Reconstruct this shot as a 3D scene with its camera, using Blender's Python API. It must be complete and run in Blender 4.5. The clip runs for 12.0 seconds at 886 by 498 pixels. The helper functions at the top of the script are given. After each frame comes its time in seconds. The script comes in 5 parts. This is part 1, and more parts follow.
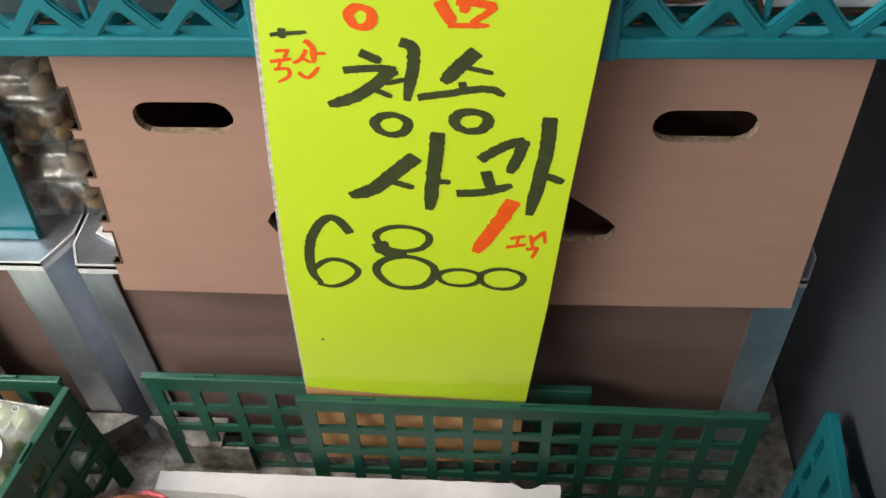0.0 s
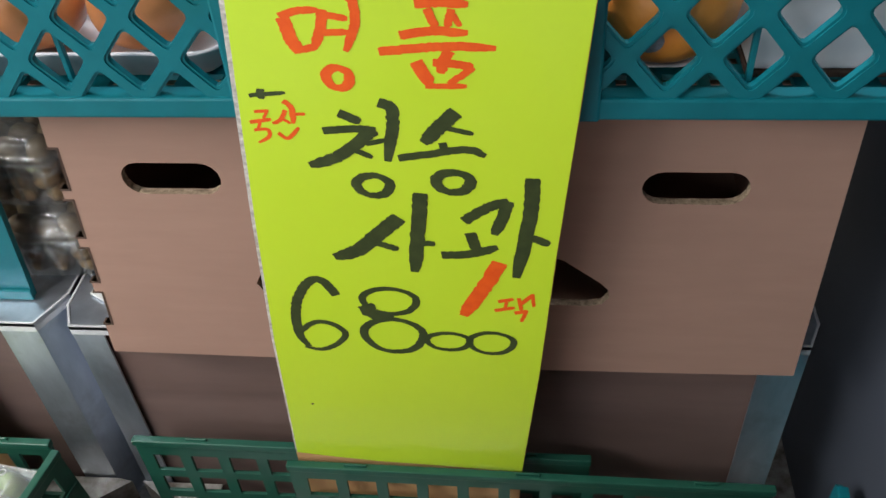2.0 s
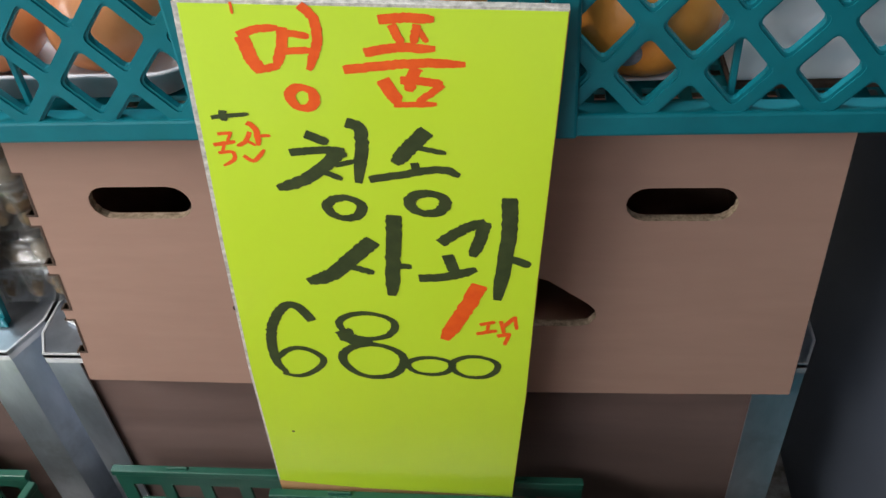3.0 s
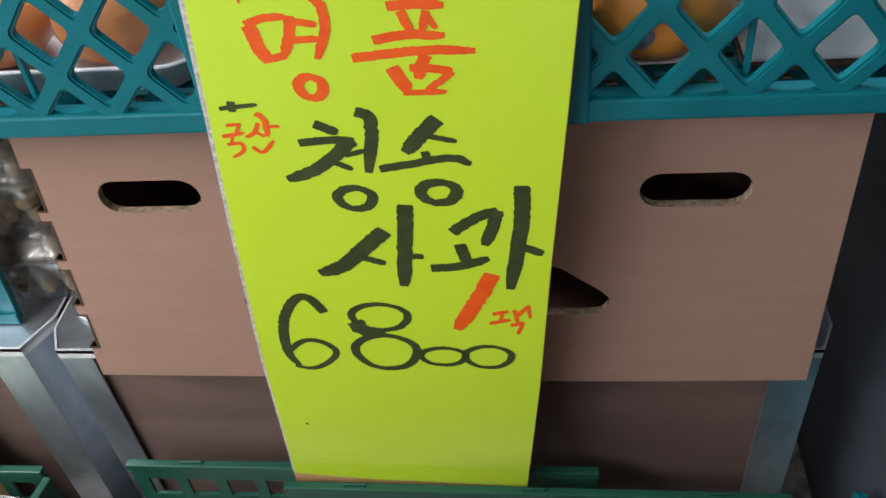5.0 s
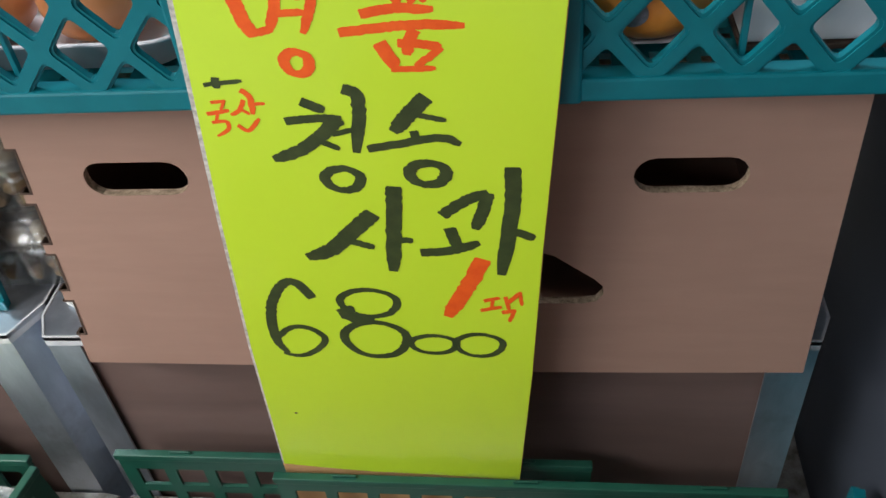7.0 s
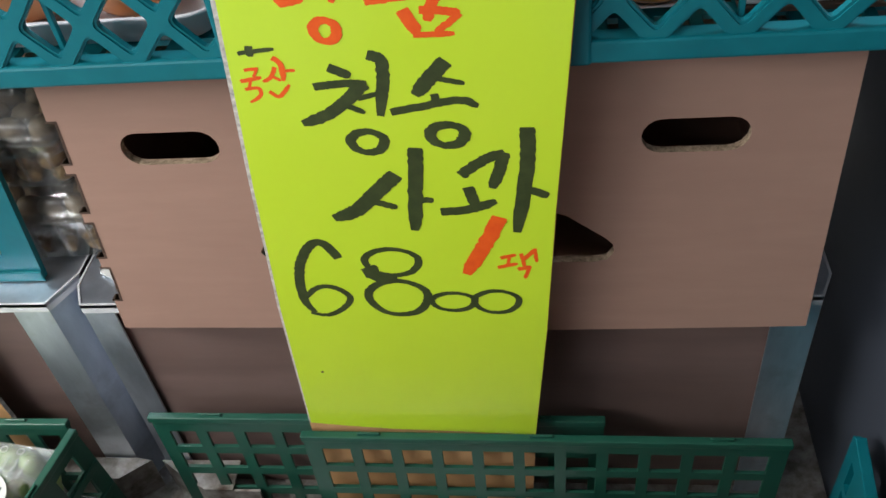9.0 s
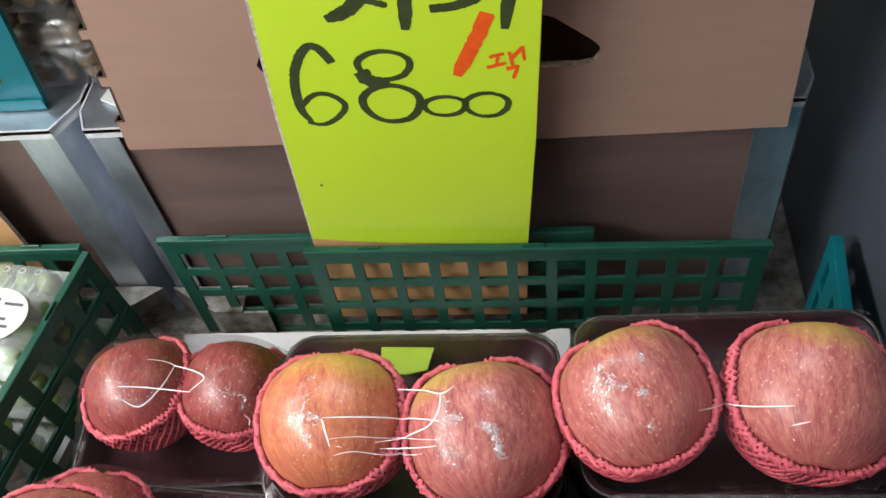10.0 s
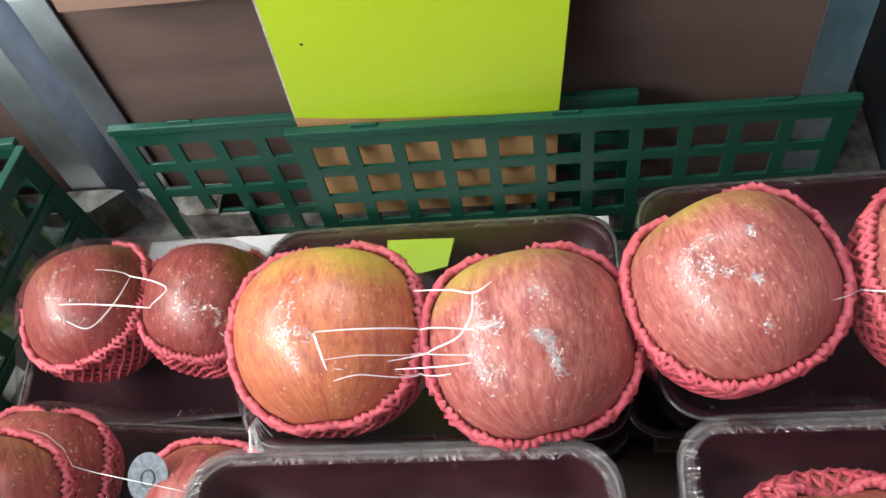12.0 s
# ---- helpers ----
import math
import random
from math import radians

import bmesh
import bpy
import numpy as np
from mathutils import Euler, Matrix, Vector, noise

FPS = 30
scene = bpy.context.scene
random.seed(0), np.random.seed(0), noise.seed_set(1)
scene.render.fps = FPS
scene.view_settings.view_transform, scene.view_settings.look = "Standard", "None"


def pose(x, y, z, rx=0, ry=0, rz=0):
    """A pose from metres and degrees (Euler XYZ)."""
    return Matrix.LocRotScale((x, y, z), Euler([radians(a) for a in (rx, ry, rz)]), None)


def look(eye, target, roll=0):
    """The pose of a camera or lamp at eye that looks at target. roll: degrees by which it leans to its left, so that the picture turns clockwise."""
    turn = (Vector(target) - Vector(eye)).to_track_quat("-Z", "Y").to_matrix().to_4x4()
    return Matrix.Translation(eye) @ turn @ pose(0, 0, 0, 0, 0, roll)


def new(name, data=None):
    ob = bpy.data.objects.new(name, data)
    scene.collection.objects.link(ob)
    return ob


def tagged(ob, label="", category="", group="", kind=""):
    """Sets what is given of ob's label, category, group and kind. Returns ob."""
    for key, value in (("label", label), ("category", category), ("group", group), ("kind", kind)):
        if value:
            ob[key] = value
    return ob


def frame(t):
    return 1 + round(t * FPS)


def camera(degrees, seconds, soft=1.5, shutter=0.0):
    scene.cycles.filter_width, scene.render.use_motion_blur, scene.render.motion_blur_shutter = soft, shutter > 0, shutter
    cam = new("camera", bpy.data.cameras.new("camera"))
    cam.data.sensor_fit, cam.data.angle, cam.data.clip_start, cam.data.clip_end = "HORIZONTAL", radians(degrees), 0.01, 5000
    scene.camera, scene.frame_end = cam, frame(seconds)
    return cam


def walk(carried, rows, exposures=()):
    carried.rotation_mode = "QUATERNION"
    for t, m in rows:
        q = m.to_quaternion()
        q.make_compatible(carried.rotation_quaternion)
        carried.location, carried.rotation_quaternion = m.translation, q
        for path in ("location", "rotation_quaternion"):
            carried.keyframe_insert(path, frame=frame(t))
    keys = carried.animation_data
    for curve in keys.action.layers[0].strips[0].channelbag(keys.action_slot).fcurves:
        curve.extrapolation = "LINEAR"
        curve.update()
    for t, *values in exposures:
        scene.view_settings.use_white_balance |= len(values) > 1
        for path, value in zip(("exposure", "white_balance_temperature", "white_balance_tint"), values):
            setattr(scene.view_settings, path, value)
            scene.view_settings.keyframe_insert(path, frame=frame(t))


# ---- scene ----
cam = camera(53.2, 12.0)
PATH = [
    (0, (0.081, 0.123, 1.502), (-0.064, 1.484, 0.043), -3.4),
    (0.5, (0.086, 0.146, 1.477), (-0.054, 1.513, 0.023), -3.0),
    (1, (0.094, 0.136, 1.502), (-0.064, 1.557, 0.103), -3.3),
    (1.5, (0.1, 0.1, 1.531), (-0.101, 1.547, 0.165), -4.2),
    (2, (0.107, 0.131, 1.492), (-0.094, 1.591, 0.14), -4.3),
    (2.5, (0.115, 0.148, 1.487), (-0.085, 1.622, 0.15), -4.6),
    (3, (0.121, 0.154, 1.482), (-0.084, 1.629, 0.148), -5.3),
    (5, (0.119, 0.157, 1.478), (-0.108, 1.617, 0.13), -6.8),
    (5.5, (0.123, 0.155, 1.476), (-0.112, 1.615, 0.13), -6.9),
    (6, (0.128, 0.155, 1.472), (-0.109, 1.615, 0.126), -6.9),
    (6.5, (0.125, 0.152, 1.471), (-0.109, 1.612, 0.125), -6.6),
    (7, (0.125, 0.158, 1.462), (-0.105, 1.62, 0.116), -6.4),
    (8.8, (0.121, 0.124, 1.473), (-0.139, 1.574, 0.122), -7.6),
    (9, (0.122, 0.119, 1.472), (-0.129, 1.559, 0.107), -7.9),
    (9.5, (0.125, 0.089, 1.465), (-0.132, 1.384, -0.038), -10.0),
    (10, (0.13, 0.059, 1.453), (-0.128, 1.292, -0.1), -10.7),
    (10.5, (0.117, 0.044, 1.426), (-0.146, 1.247, -0.15), -11.5),
    (11, (0.101, 0.083, 1.378), (-0.162, 1.248, -0.227), -12.0),
    (11.5, (0.1, 0.12, 1.336), (-0.156, 1.229, -0.308), -13.7),
    (12, (0.094, 0.128, 1.319), (-0.162, 1.2, -0.35), -14.4),
]
EXPOSURES = [(0.0, 0.38, 7000, 12), (0.6, 0.20, 6750, 11), (1.2, 0.12, 6520, 10), (7.2, 0.09, 6420, 10), (9.0, 0.12, 6430, 10), (9.7, 0.22, 6450, 10), (11.4, 0.28, 6450, 8), (12.0, 0.42, 6450, 8)]
walk(cam, [(t, look(eye, target, roll)) for t, eye, target, roll in PATH], EXPOSURES)

# ---- world and light ----
world = bpy.data.worlds.new("market_hall")
scene.world = world
world.use_nodes = True
world.node_tree.nodes["Background"].inputs["Color"].default_value = (0.80, 0.88, 1.0, 1)
world.node_tree.nodes["Background"].inputs["Strength"].default_value = 0.25


def strip_lamp(name, eye, target, length, width, watts, colour):
    data = bpy.data.lights.new(name, "AREA")
    data.shape, data.size, data.size_y, data.energy, data.color = "RECTANGLE", length, width, watts, colour
    ob = new(name, data)
    ob.matrix_world = look(eye, target)
    return ob


# strip lights out of view, placed and balanced to shape the brightness
LAMPS = [
    # close left key, set low for falloff across the cardboard
    ((-1.05, 0.08, 1.82), (-0.45, 0.40, 0.75), 1.2, 0.08, 25.0, (1.0, 0.97, 0.92)),
    ((-0.75, -0.95, 2.35), (-0.45, -0.3, 0.0), 1.25, 0.08, 6.0, (0.97, 0.98, 1.0)),
    ((-1.9, 0.3, 2.35), (-1.7, 0.3, 0.0), 1.25, 0.10, 12.0, (1.0, 0.97, 0.92)),
    # added frontal fill for front faces and overhangs
    ((-1.7, -2.2, 2.35), (-1.2, -1.2, 0.0), 1.25, 0.10, 25.0, (0.92, 0.96, 1.0)),
    # added overhead lamp to brighten what the upper crates hold
    ((0.15, 0.85, 2.20), (0.15, 0.84, 0.0), 1.25, 0.10, 13.0, (0.96, 0.97, 1.0)),
]
for at, aim, length, width, watts, colour in LAMPS:
    strip_lamp("unseen_strip_light", at, aim, length, width, watts, colour)


# ---- materials ----
def node(tree, kind, **values):
    n = tree.nodes.new(kind)
    for key, value in values.items():
        n.inputs[key].default_value = value
    return n


def surface(name, dark, light, scale=30.0, rough=0.5, metal=0.0, bump=0.15, fine=400.0, stretch=(1, 1, 1), coat=0.0,
            streak=0.0, blotch=None, blotch_scale=8.0, rough_vary=0.12, spec=0.5):
    """Two colours mixed by noise, larger blotches, fine bump, varied roughness."""
    m = bpy.data.materials.new(name)
    m.use_nodes = True
    t = m.node_tree
    b = t.nodes["Principled BSDF"]
    co = t.nodes.new("ShaderNodeTexCoord")
    mp = t.nodes.new("ShaderNodeMapping")
    mp.inputs["Scale"].default_value = stretch
    t.links.new(co.outputs["Object"], mp.inputs["Vector"])
    n1 = node(t, "ShaderNodeTexNoise", Scale=scale, Detail=6.0, Roughness=0.6)
    t.links.new(mp.outputs[0], n1.inputs["Vector"])
    mix = t.nodes.new("ShaderNodeMix")
    mix.data_type = "RGBA"
    mix.inputs["A"].default_value, mix.inputs["B"].default_value = (*dark, 1), (*light, 1)
    ramp = t.nodes.new("ShaderNodeMapRange")
    ramp.inputs["From Min"].default_value, ramp.inputs["From Max"].default_value = 0.32, 0.68
    t.links.new(n1.outputs["Fac"], ramp.inputs["Value"])
    t.links.new(ramp.outputs[0], mix.inputs["Factor"])
    out = mix.outputs["Result"]
    if blotch:
        n3 = node(t, "ShaderNodeTexNoise", Scale=blotch_scale, Detail=4.0, Roughness=0.65)
        t.links.new(co.outputs["Object"], n3.inputs["Vector"])
        r3 = t.nodes.new("ShaderNodeMapRange")
        r3.inputs["From Min"].default_value, r3.inputs["From Max"].default_value = 0.52, 0.74
        t.links.new(n3.outputs["Fac"], r3.inputs["Value"])
        mix2 = t.nodes.new("ShaderNodeMix")
        mix2.data_type = "RGBA"
        mix2.inputs["B"].default_value = (*blotch, 1)
        t.links.new(r3.outputs[0], mix2.inputs["Factor"])
        t.links.new(out, mix2.inputs["A"])
        out = mix2.outputs["Result"]
    t.links.new(out, b.inputs["Base Color"])
    n2 = node(t, "ShaderNodeTexNoise", Scale=fine, Detail=3.0)
    t.links.new(mp.outputs[0], n2.inputs["Vector"])
    bp = node(t, "ShaderNodeBump", Strength=bump, Distance=0.0008)
    t.links.new(n2.outputs["Fac"], bp.inputs["Height"])
    t.links.new(bp.outputs[0], b.inputs["Normal"])
    rr = t.nodes.new("ShaderNodeMapRange")
    rr.inputs["To Min"].default_value, rr.inputs["To Max"].default_value = max(0.02, rough - rough_vary), min(1, rough + rough_vary)
    t.links.new(n1.outputs["Fac"], rr.inputs["Value"])
    t.links.new(rr.outputs[0], b.inputs["Roughness"])
    b.inputs["Metallic"].default_value = metal
    b.inputs["Coat Weight"].default_value = coat
    b.inputs["Coat Roughness"].default_value = 0.12
    b.inputs["Specular IOR Level"].default_value = spec
    return m


def film_material(name, body=0.06, gloss_rough=0.12, bump=0.35, scale=60.0, stretch=(1, 1, 1), tint=(1, 1, 1), milk=0.05):
    """Clear wrapping film: mostly see-through, glossy by its angle, with wrinkles."""
    m = bpy.data.materials.new(name)
    m.use_nodes = True
    t = m.node_tree
    t.nodes.remove(t.nodes["Principled BSDF"])
    co = t.nodes.new("ShaderNodeTexCoord")
    mp = t.nodes.new("ShaderNodeMapping")
    mp.inputs["Scale"].default_value = stretch
    t.links.new(co.outputs["Object"], mp.inputs["Vector"])
    nz = node(t, "ShaderNodeTexNoise", Scale=scale, Detail=5.0, Roughness=0.6, Distortion=1.2)
    t.links.new(mp.outputs[0], nz.inputs["Vector"])
    bp = node(t, "ShaderNodeBump", Strength=bump, Distance=0.004)
    t.links.new(nz.outputs["Fac"], bp.inputs["Height"])
    gl = node(t, "ShaderNodeBsdfGlossy", Roughness=gloss_rough)
    t.links.new(bp.outputs[0], gl.inputs["Normal"])
    tr = node(t, "ShaderNodeBsdfTransparent", Color=(*tint, 1))
    lw = node(t, "ShaderNodeLayerWeight", Blend=0.18)
    add = t.nodes.new("ShaderNodeMath")
    add.operation, add.use_clamp = "MULTIPLY_ADD", True
    add.inputs[1].default_value, add.inputs[2].default_value = 0.40, body
    t.links.new(lw.outputs["Fresnel"], add.inputs[0])
    haze = t.nodes.new("ShaderNodeMixShader")
    haze.inputs[0].default_value = milk
    df = node(t, "ShaderNodeBsdfDiffuse", Color=(0.85, 0.85, 0.88, 1))
    t.links.new(tr.outputs[0], haze.inputs[1])
    t.links.new(df.outputs[0], haze.inputs[2])
    mx = t.nodes.new("ShaderNodeMixShader")
    t.links.new(add.outputs[0], mx.inputs[0])
    t.links.new(haze.outputs[0], mx.inputs[1])
    t.links.new(gl.outputs[0], mx.inputs[2])
    t.links.new(mx.outputs[0], t.nodes["Material Output"].inputs["Surface"])
    return m


def apple_material(name, red, deep, yellow, lean):
    """Striped apple skin: streaks from stem to calyx, a yellow-green side, pale dots."""
    m = bpy.data.materials.new(name)
    m.use_nodes = True
    t = m.node_tree
    b = t.nodes["Principled BSDF"]
    co = t.nodes.new("ShaderNodeTexCoord")
    sep = t.nodes.new("ShaderNodeSeparateXYZ")
    t.links.new(co.outputs["Object"], sep.inputs[0])
    info = t.nodes.new("ShaderNodeObjectInfo")
    at = t.nodes.new("ShaderNodeMath")
    at.operation = "ARCTAN2"
    t.links.new(sep.outputs["Y"], at.inputs[0])
    t.links.new(sep.outputs["X"], at.inputs[1])
    comb = t.nodes.new("ShaderNodeCombineXYZ")
    t.links.new(at.outputs[0], comb.inputs["X"])
    t.links.new(info.outputs["Random"], comb.inputs["Z"])
    sc = t.nodes.new("ShaderNodeMath")
    sc.operation = "MULTIPLY"
    sc.inputs[1].default_value = 6.0
    t.links.new(sep.outputs["Z"], sc.inputs[0])
    t.links.new(sc.outputs[0], comb.inputs["Y"])
    st = node(t, "ShaderNodeTexNoise", Scale=11.0, Detail=8.0, Roughness=0.75)
    t.links.new(comb.outputs[0], st.inputs["Vector"])
    r1 = t.nodes.new("ShaderNodeMapRange")
    r1.inputs["From Min"].default_value, r1.inputs["From Max"].default_value = 0.42, 0.60
    thin = node(t, "ShaderNodeTexNoise", Scale=34.0, Detail=4.0, Roughness=0.7)
    t.links.new(comb.outputs[0], thin.inputs["Vector"])
    both = t.nodes.new("ShaderNodeMix")
    both.inputs["Factor"].default_value = 0.42
    t.links.new(st.outputs["Fac"], both.inputs["A"])
    t.links.new(thin.outputs["Fac"], both.inputs["B"])
    t.links.new(both.outputs["Result"], r1.inputs["Value"])
    m1 = t.nodes.new("ShaderNodeMix")
    m1.data_type = "RGBA"
    m1.inputs["A"].default_value, m1.inputs["B"].default_value = (*deep, 1), (*red, 1)
    t.links.new(r1.outputs[0], m1.inputs["Factor"])
    big = node(t, "ShaderNodeTexNoise", Scale=14.0, Detail=3.0)
    t.links.new(co.outputs["Object"], big.inputs["Vector"])
    top = t.nodes.new("ShaderNodeMath")
    top.operation = "MULTIPLY_ADD"
    top.inputs[1].default_value = 16.0
    t.links.new(sep.outputs["Z"], top.inputs[0])
    t.links.new(big.outputs["Fac"], top.inputs[2])
    stn = t.nodes.new("ShaderNodeMath")
    stn.operation = "MULTIPLY_ADD"
    stn.inputs[1].default_value = 0.55
    t.links.new(st.outputs["Fac"], stn.inputs[0])
    t.links.new(top.outputs[0], stn.inputs[2])
    r2 = t.nodes.new("ShaderNodeMapRange")
    r2.inputs["From Min"].default_value, r2.inputs["From Max"].default_value = lean, lean + 0.42
    t.links.new(stn.outputs[0], r2.inputs["Value"])
    m2 = t.nodes.new("ShaderNodeMix")
    m2.data_type = "RGBA"
    m2.inputs["B"].default_value = (*yellow, 1)
    t.links.new(r2.outputs[0], m2.inputs["Factor"])
    t.links.new(m1.outputs["Result"], m2.inputs["A"])
    vo = node(t, "ShaderNodeTexVoronoi", Scale=205.0)
    t.links.new(co.outputs["Object"], vo.inputs["Vector"])
    r3 = t.nodes.new("ShaderNodeMapRange")
    r3.inputs["From Min"].default_value, r3.inputs["From Max"].default_value = 0.20, 0.11
    r3.inputs["To Max"].default_value = 0.55
    t.links.new(vo.outputs["Distance"], r3.inputs["Value"])
    m3 = t.nodes.new("ShaderNodeMix")
    m3.data_type = "RGBA"
    m3.inputs["B"].default_value = (0.66, 0.42, 0.28, 1)
    t.links.new(r3.outputs[0], m3.inputs["Factor"])
    t.links.new(m2.outputs["Result"], m3.inputs["A"])
    t.links.new(m3.outputs["Result"], b.inputs["Base Color"])
    b.inputs["Roughness"].default_value = 0.38
    b.inputs["Subsurface Weight"].default_value = 0.0
    fine = node(t, "ShaderNodeTexNoise", Scale=220.0, Detail=2.0)
    t.links.new(co.outputs["Object"], fine.inputs["Vector"])
    bp = node(t, "ShaderNodeBump", Strength=0.08, Distance=0.0006)
    t.links.new(fine.outputs["Fac"], bp.inputs["Height"])
    t.links.new(bp.outputs[0], b.inputs["Normal"])
    return m


cardboard = surface("cardboard", (0.310, 0.192, 0.147), (0.345, 0.216, 0.167), 22, 0.85, bump=0.10, fine=700, stretch=(0.5, 1, 3),
                    blotch=(0.300, 0.186, 0.143), blotch_scale=5)
cut_edge = surface("corrugated_edge", (0.16, 0.11, 0.07), (0.50, 0.38, 0.27), 260, 0.9, bump=0.8, fine=300)
dark_edge = surface("dark_brown_strip", (0.045, 0.026, 0.018), (0.085, 0.050, 0.034), 120, 0.85, bump=0.4)
board_tan = surface("board_tan", (0.52, 0.29, 0.12), (0.60, 0.35, 0.16), 40, 0.8, bump=0.1)
board_white = surface("board_white_edge", (0.30, 0.29, 0.27), (0.72, 0.70, 0.66), 230, 0.9, bump=0.8, fine=350)
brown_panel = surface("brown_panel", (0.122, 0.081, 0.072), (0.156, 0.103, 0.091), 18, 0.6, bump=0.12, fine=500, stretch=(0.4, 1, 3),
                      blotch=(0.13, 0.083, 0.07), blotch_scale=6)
# blue tint and blotches carry the blurry bright and dark reflections
steel = surface("steel_painted_reflections", (0.52, 0.58, 0.68), (0.78, 0.84, 0.95), 25, 0.36, metal=0.92, bump=0.60, fine=26, stretch=(1, 1, 0.3),
                blotch=(0.46, 0.50, 0.57), blotch_scale=14, rough_vary=0.18)
# paler, less metallic steel that paints the rim's highlight line
steel_edge_highlight = surface("lightened_steel_edge", (0.70, 0.73, 0.78), (0.86, 0.88, 0.92), 40, 0.35, metal=0.45, bump=0.05)
grimy_steel = surface("grimy_steel", (0.16, 0.14, 0.12), (0.46, 0.45, 0.43), 55, 0.5, metal=0.6, bump=0.4, fine=200,
                      blotch=(0.08, 0.05, 0.035), blotch_scale=30)
teal = surface("teal_plastic", (0.0015, 0.118, 0.150), (0.003, 0.145, 0.180), 30, 0.42, bump=0.06, fine=300, blotch=(0.004, 0.110, 0.108), spec=0.28)
green = surface("dark_green_plastic", (0.006, 0.060, 0.040), (0.009, 0.080, 0.052), 30, 0.45, bump=0.08, fine=300, blotch=(0.012, 0.062, 0.045))
paper_yellow = surface("fluorescent_paper", (0.55, 0.79, 0.030), (0.57, 0.81, 0.036), 12, 0.45, bump=0.03, fine=250, coat=0.35, rough_vary=0.05)
ink_red = surface("red_marker", (0.80, 0.085, 0.008), (0.90, 0.13, 0.012), 90, 0.5, bump=0.03, rough_vary=0.05)
ink_black = surface("dark_green_black_marker", (0.022, 0.040, 0.012), (0.050, 0.075, 0.022), 80, 0.5, bump=0.03, rough_vary=0.05)
grey_side = surface("grey_cabinet_side", (0.046, 0.055, 0.074), (0.057, 0.067, 0.088), 4, 0.42, bump=0.05, fine=200)
white_paper = surface("white_paperboard", (0.66, 0.66, 0.70), (0.74, 0.74, 0.78), 30, 0.8, bump=0.08, blotch=(0.58, 0.57, 0.60))
foam_pink = surface("pink_foam_net", (0.45, 0.062, 0.088), (0.57, 0.108, 0.140), 120, 0.55, bump=0.25, fine=600)
tray_rim = surface("smoky_tray_rim", (0.035, 0.032, 0.036), (0.11, 0.105, 0.11), 160, 0.2, bump=0.3, coat=0.6)
tray_black = surface("black_tray", (0.022, 0.006, 0.010), (0.040, 0.011, 0.017), 40, 0.40, bump=0.05, spec=0.2)
film_clear = film_material("wrap_film", 0.005, 0.045, 0.60, 120, (1, 1, 1), milk=0.003)
# milky white for film folds and for glints shaped as crinkles
film_fold_glint = film_material("film_fold_glint", 0.30, 0.18, 0.3, 200, (1, 1, 1), milk=0.28)
film_lip = film_material("gathered_film", 0.03, 0.16, 0.9, 420, (1, 1, 1), milk=0.035)
# near-white colour puts the film's highlight lines into its creases
film_ridge_glint = surface("film_crease_glint", (0.85, 0.86, 0.88), (0.95, 0.95, 0.97), 60, 0.15, bump=0.0, coat=1.0)
berry_clear = film_material("milky_plastic_box", 0.06, 0.12, 0.2, 40, (1, 1, 1), (0.90, 0.95, 0.94), milk=0.24)
pet_clear = film_material("clear_plastic_box", 0.018, 0.10, 0.15, 30, (1, 1, 1), (0.86, 0.87, 0.86), milk=0.045)
orange_skin = surface("orange_skin", (0.70, 0.24, 0.035), (0.82, 0.34, 0.06), 30, 0.4, bump=0.35, fine=260, coat=0.3)
persimmon_skin = surface("persimmon_skin", (0.55, 0.20, 0.07), (0.66, 0.28, 0.11), 24, 0.35, bump=0.05, coat=0.3)
dates_brown = surface("brown_dried_fruit", (0.10, 0.068, 0.036), (0.20, 0.140, 0.072), 60, 0.5, bump=0.4, fine=180)
grape_green = surface("pale_green_fruit", (0.26, 0.36, 0.14), (0.36, 0.46, 0.20), 60, 0.35, bump=0.1)
# yellow-green of the price sign as mirrored in the film
reflection_green = surface("painted_sign_reflection", (0.28, 0.42, 0.02), (0.36, 0.52, 0.03), 30, 0.5)
label_white = surface("white_label", (0.58, 0.60, 0.60), (0.66, 0.68, 0.68), 20, 0.5, bump=0.02)
label_ink = surface("grey_print", (0.06, 0.07, 0.07), (0.10, 0.11, 0.11), 40, 0.6, bump=0.0)
sticker_dark = surface("silver_blue_sticker", (0.07, 0.09, 0.11), (0.20, 0.23, 0.27), 250, 0.45, metal=0.0, bump=0.0)
# floor and plaster lightened so they reflect fill into steel and dark parts
concrete = surface("pale_bounce_floor", (0.46, 0.47, 0.48), (0.56, 0.57, 0.58), 3, 0.4, bump=0.2, fine=60)
plaster = surface("pale_bounce_plaster", (0.72, 0.72, 0.71), (0.80, 0.80, 0.79), 3, 0.9, bump=0.1, fine=80)
apple_skins = [
    # red darkened to include the crate wall's shadow on the low packs
    apple_material("apple_skin_red_shaded", (0.34, 0.082, 0.070), (0.17, 0.029, 0.031), (0.38, 0.25, 0.06), 1.24),
    apple_material("apple_skin_orange", (0.56, 0.205, 0.092), (0.36, 0.082, 0.048), (0.50, 0.36, 0.07), 1.08),
    apple_material("apple_skin_rose", (0.48, 0.178, 0.144), (0.28, 0.060, 0.060), (0.46, 0.33, 0.07), 1.12),
]


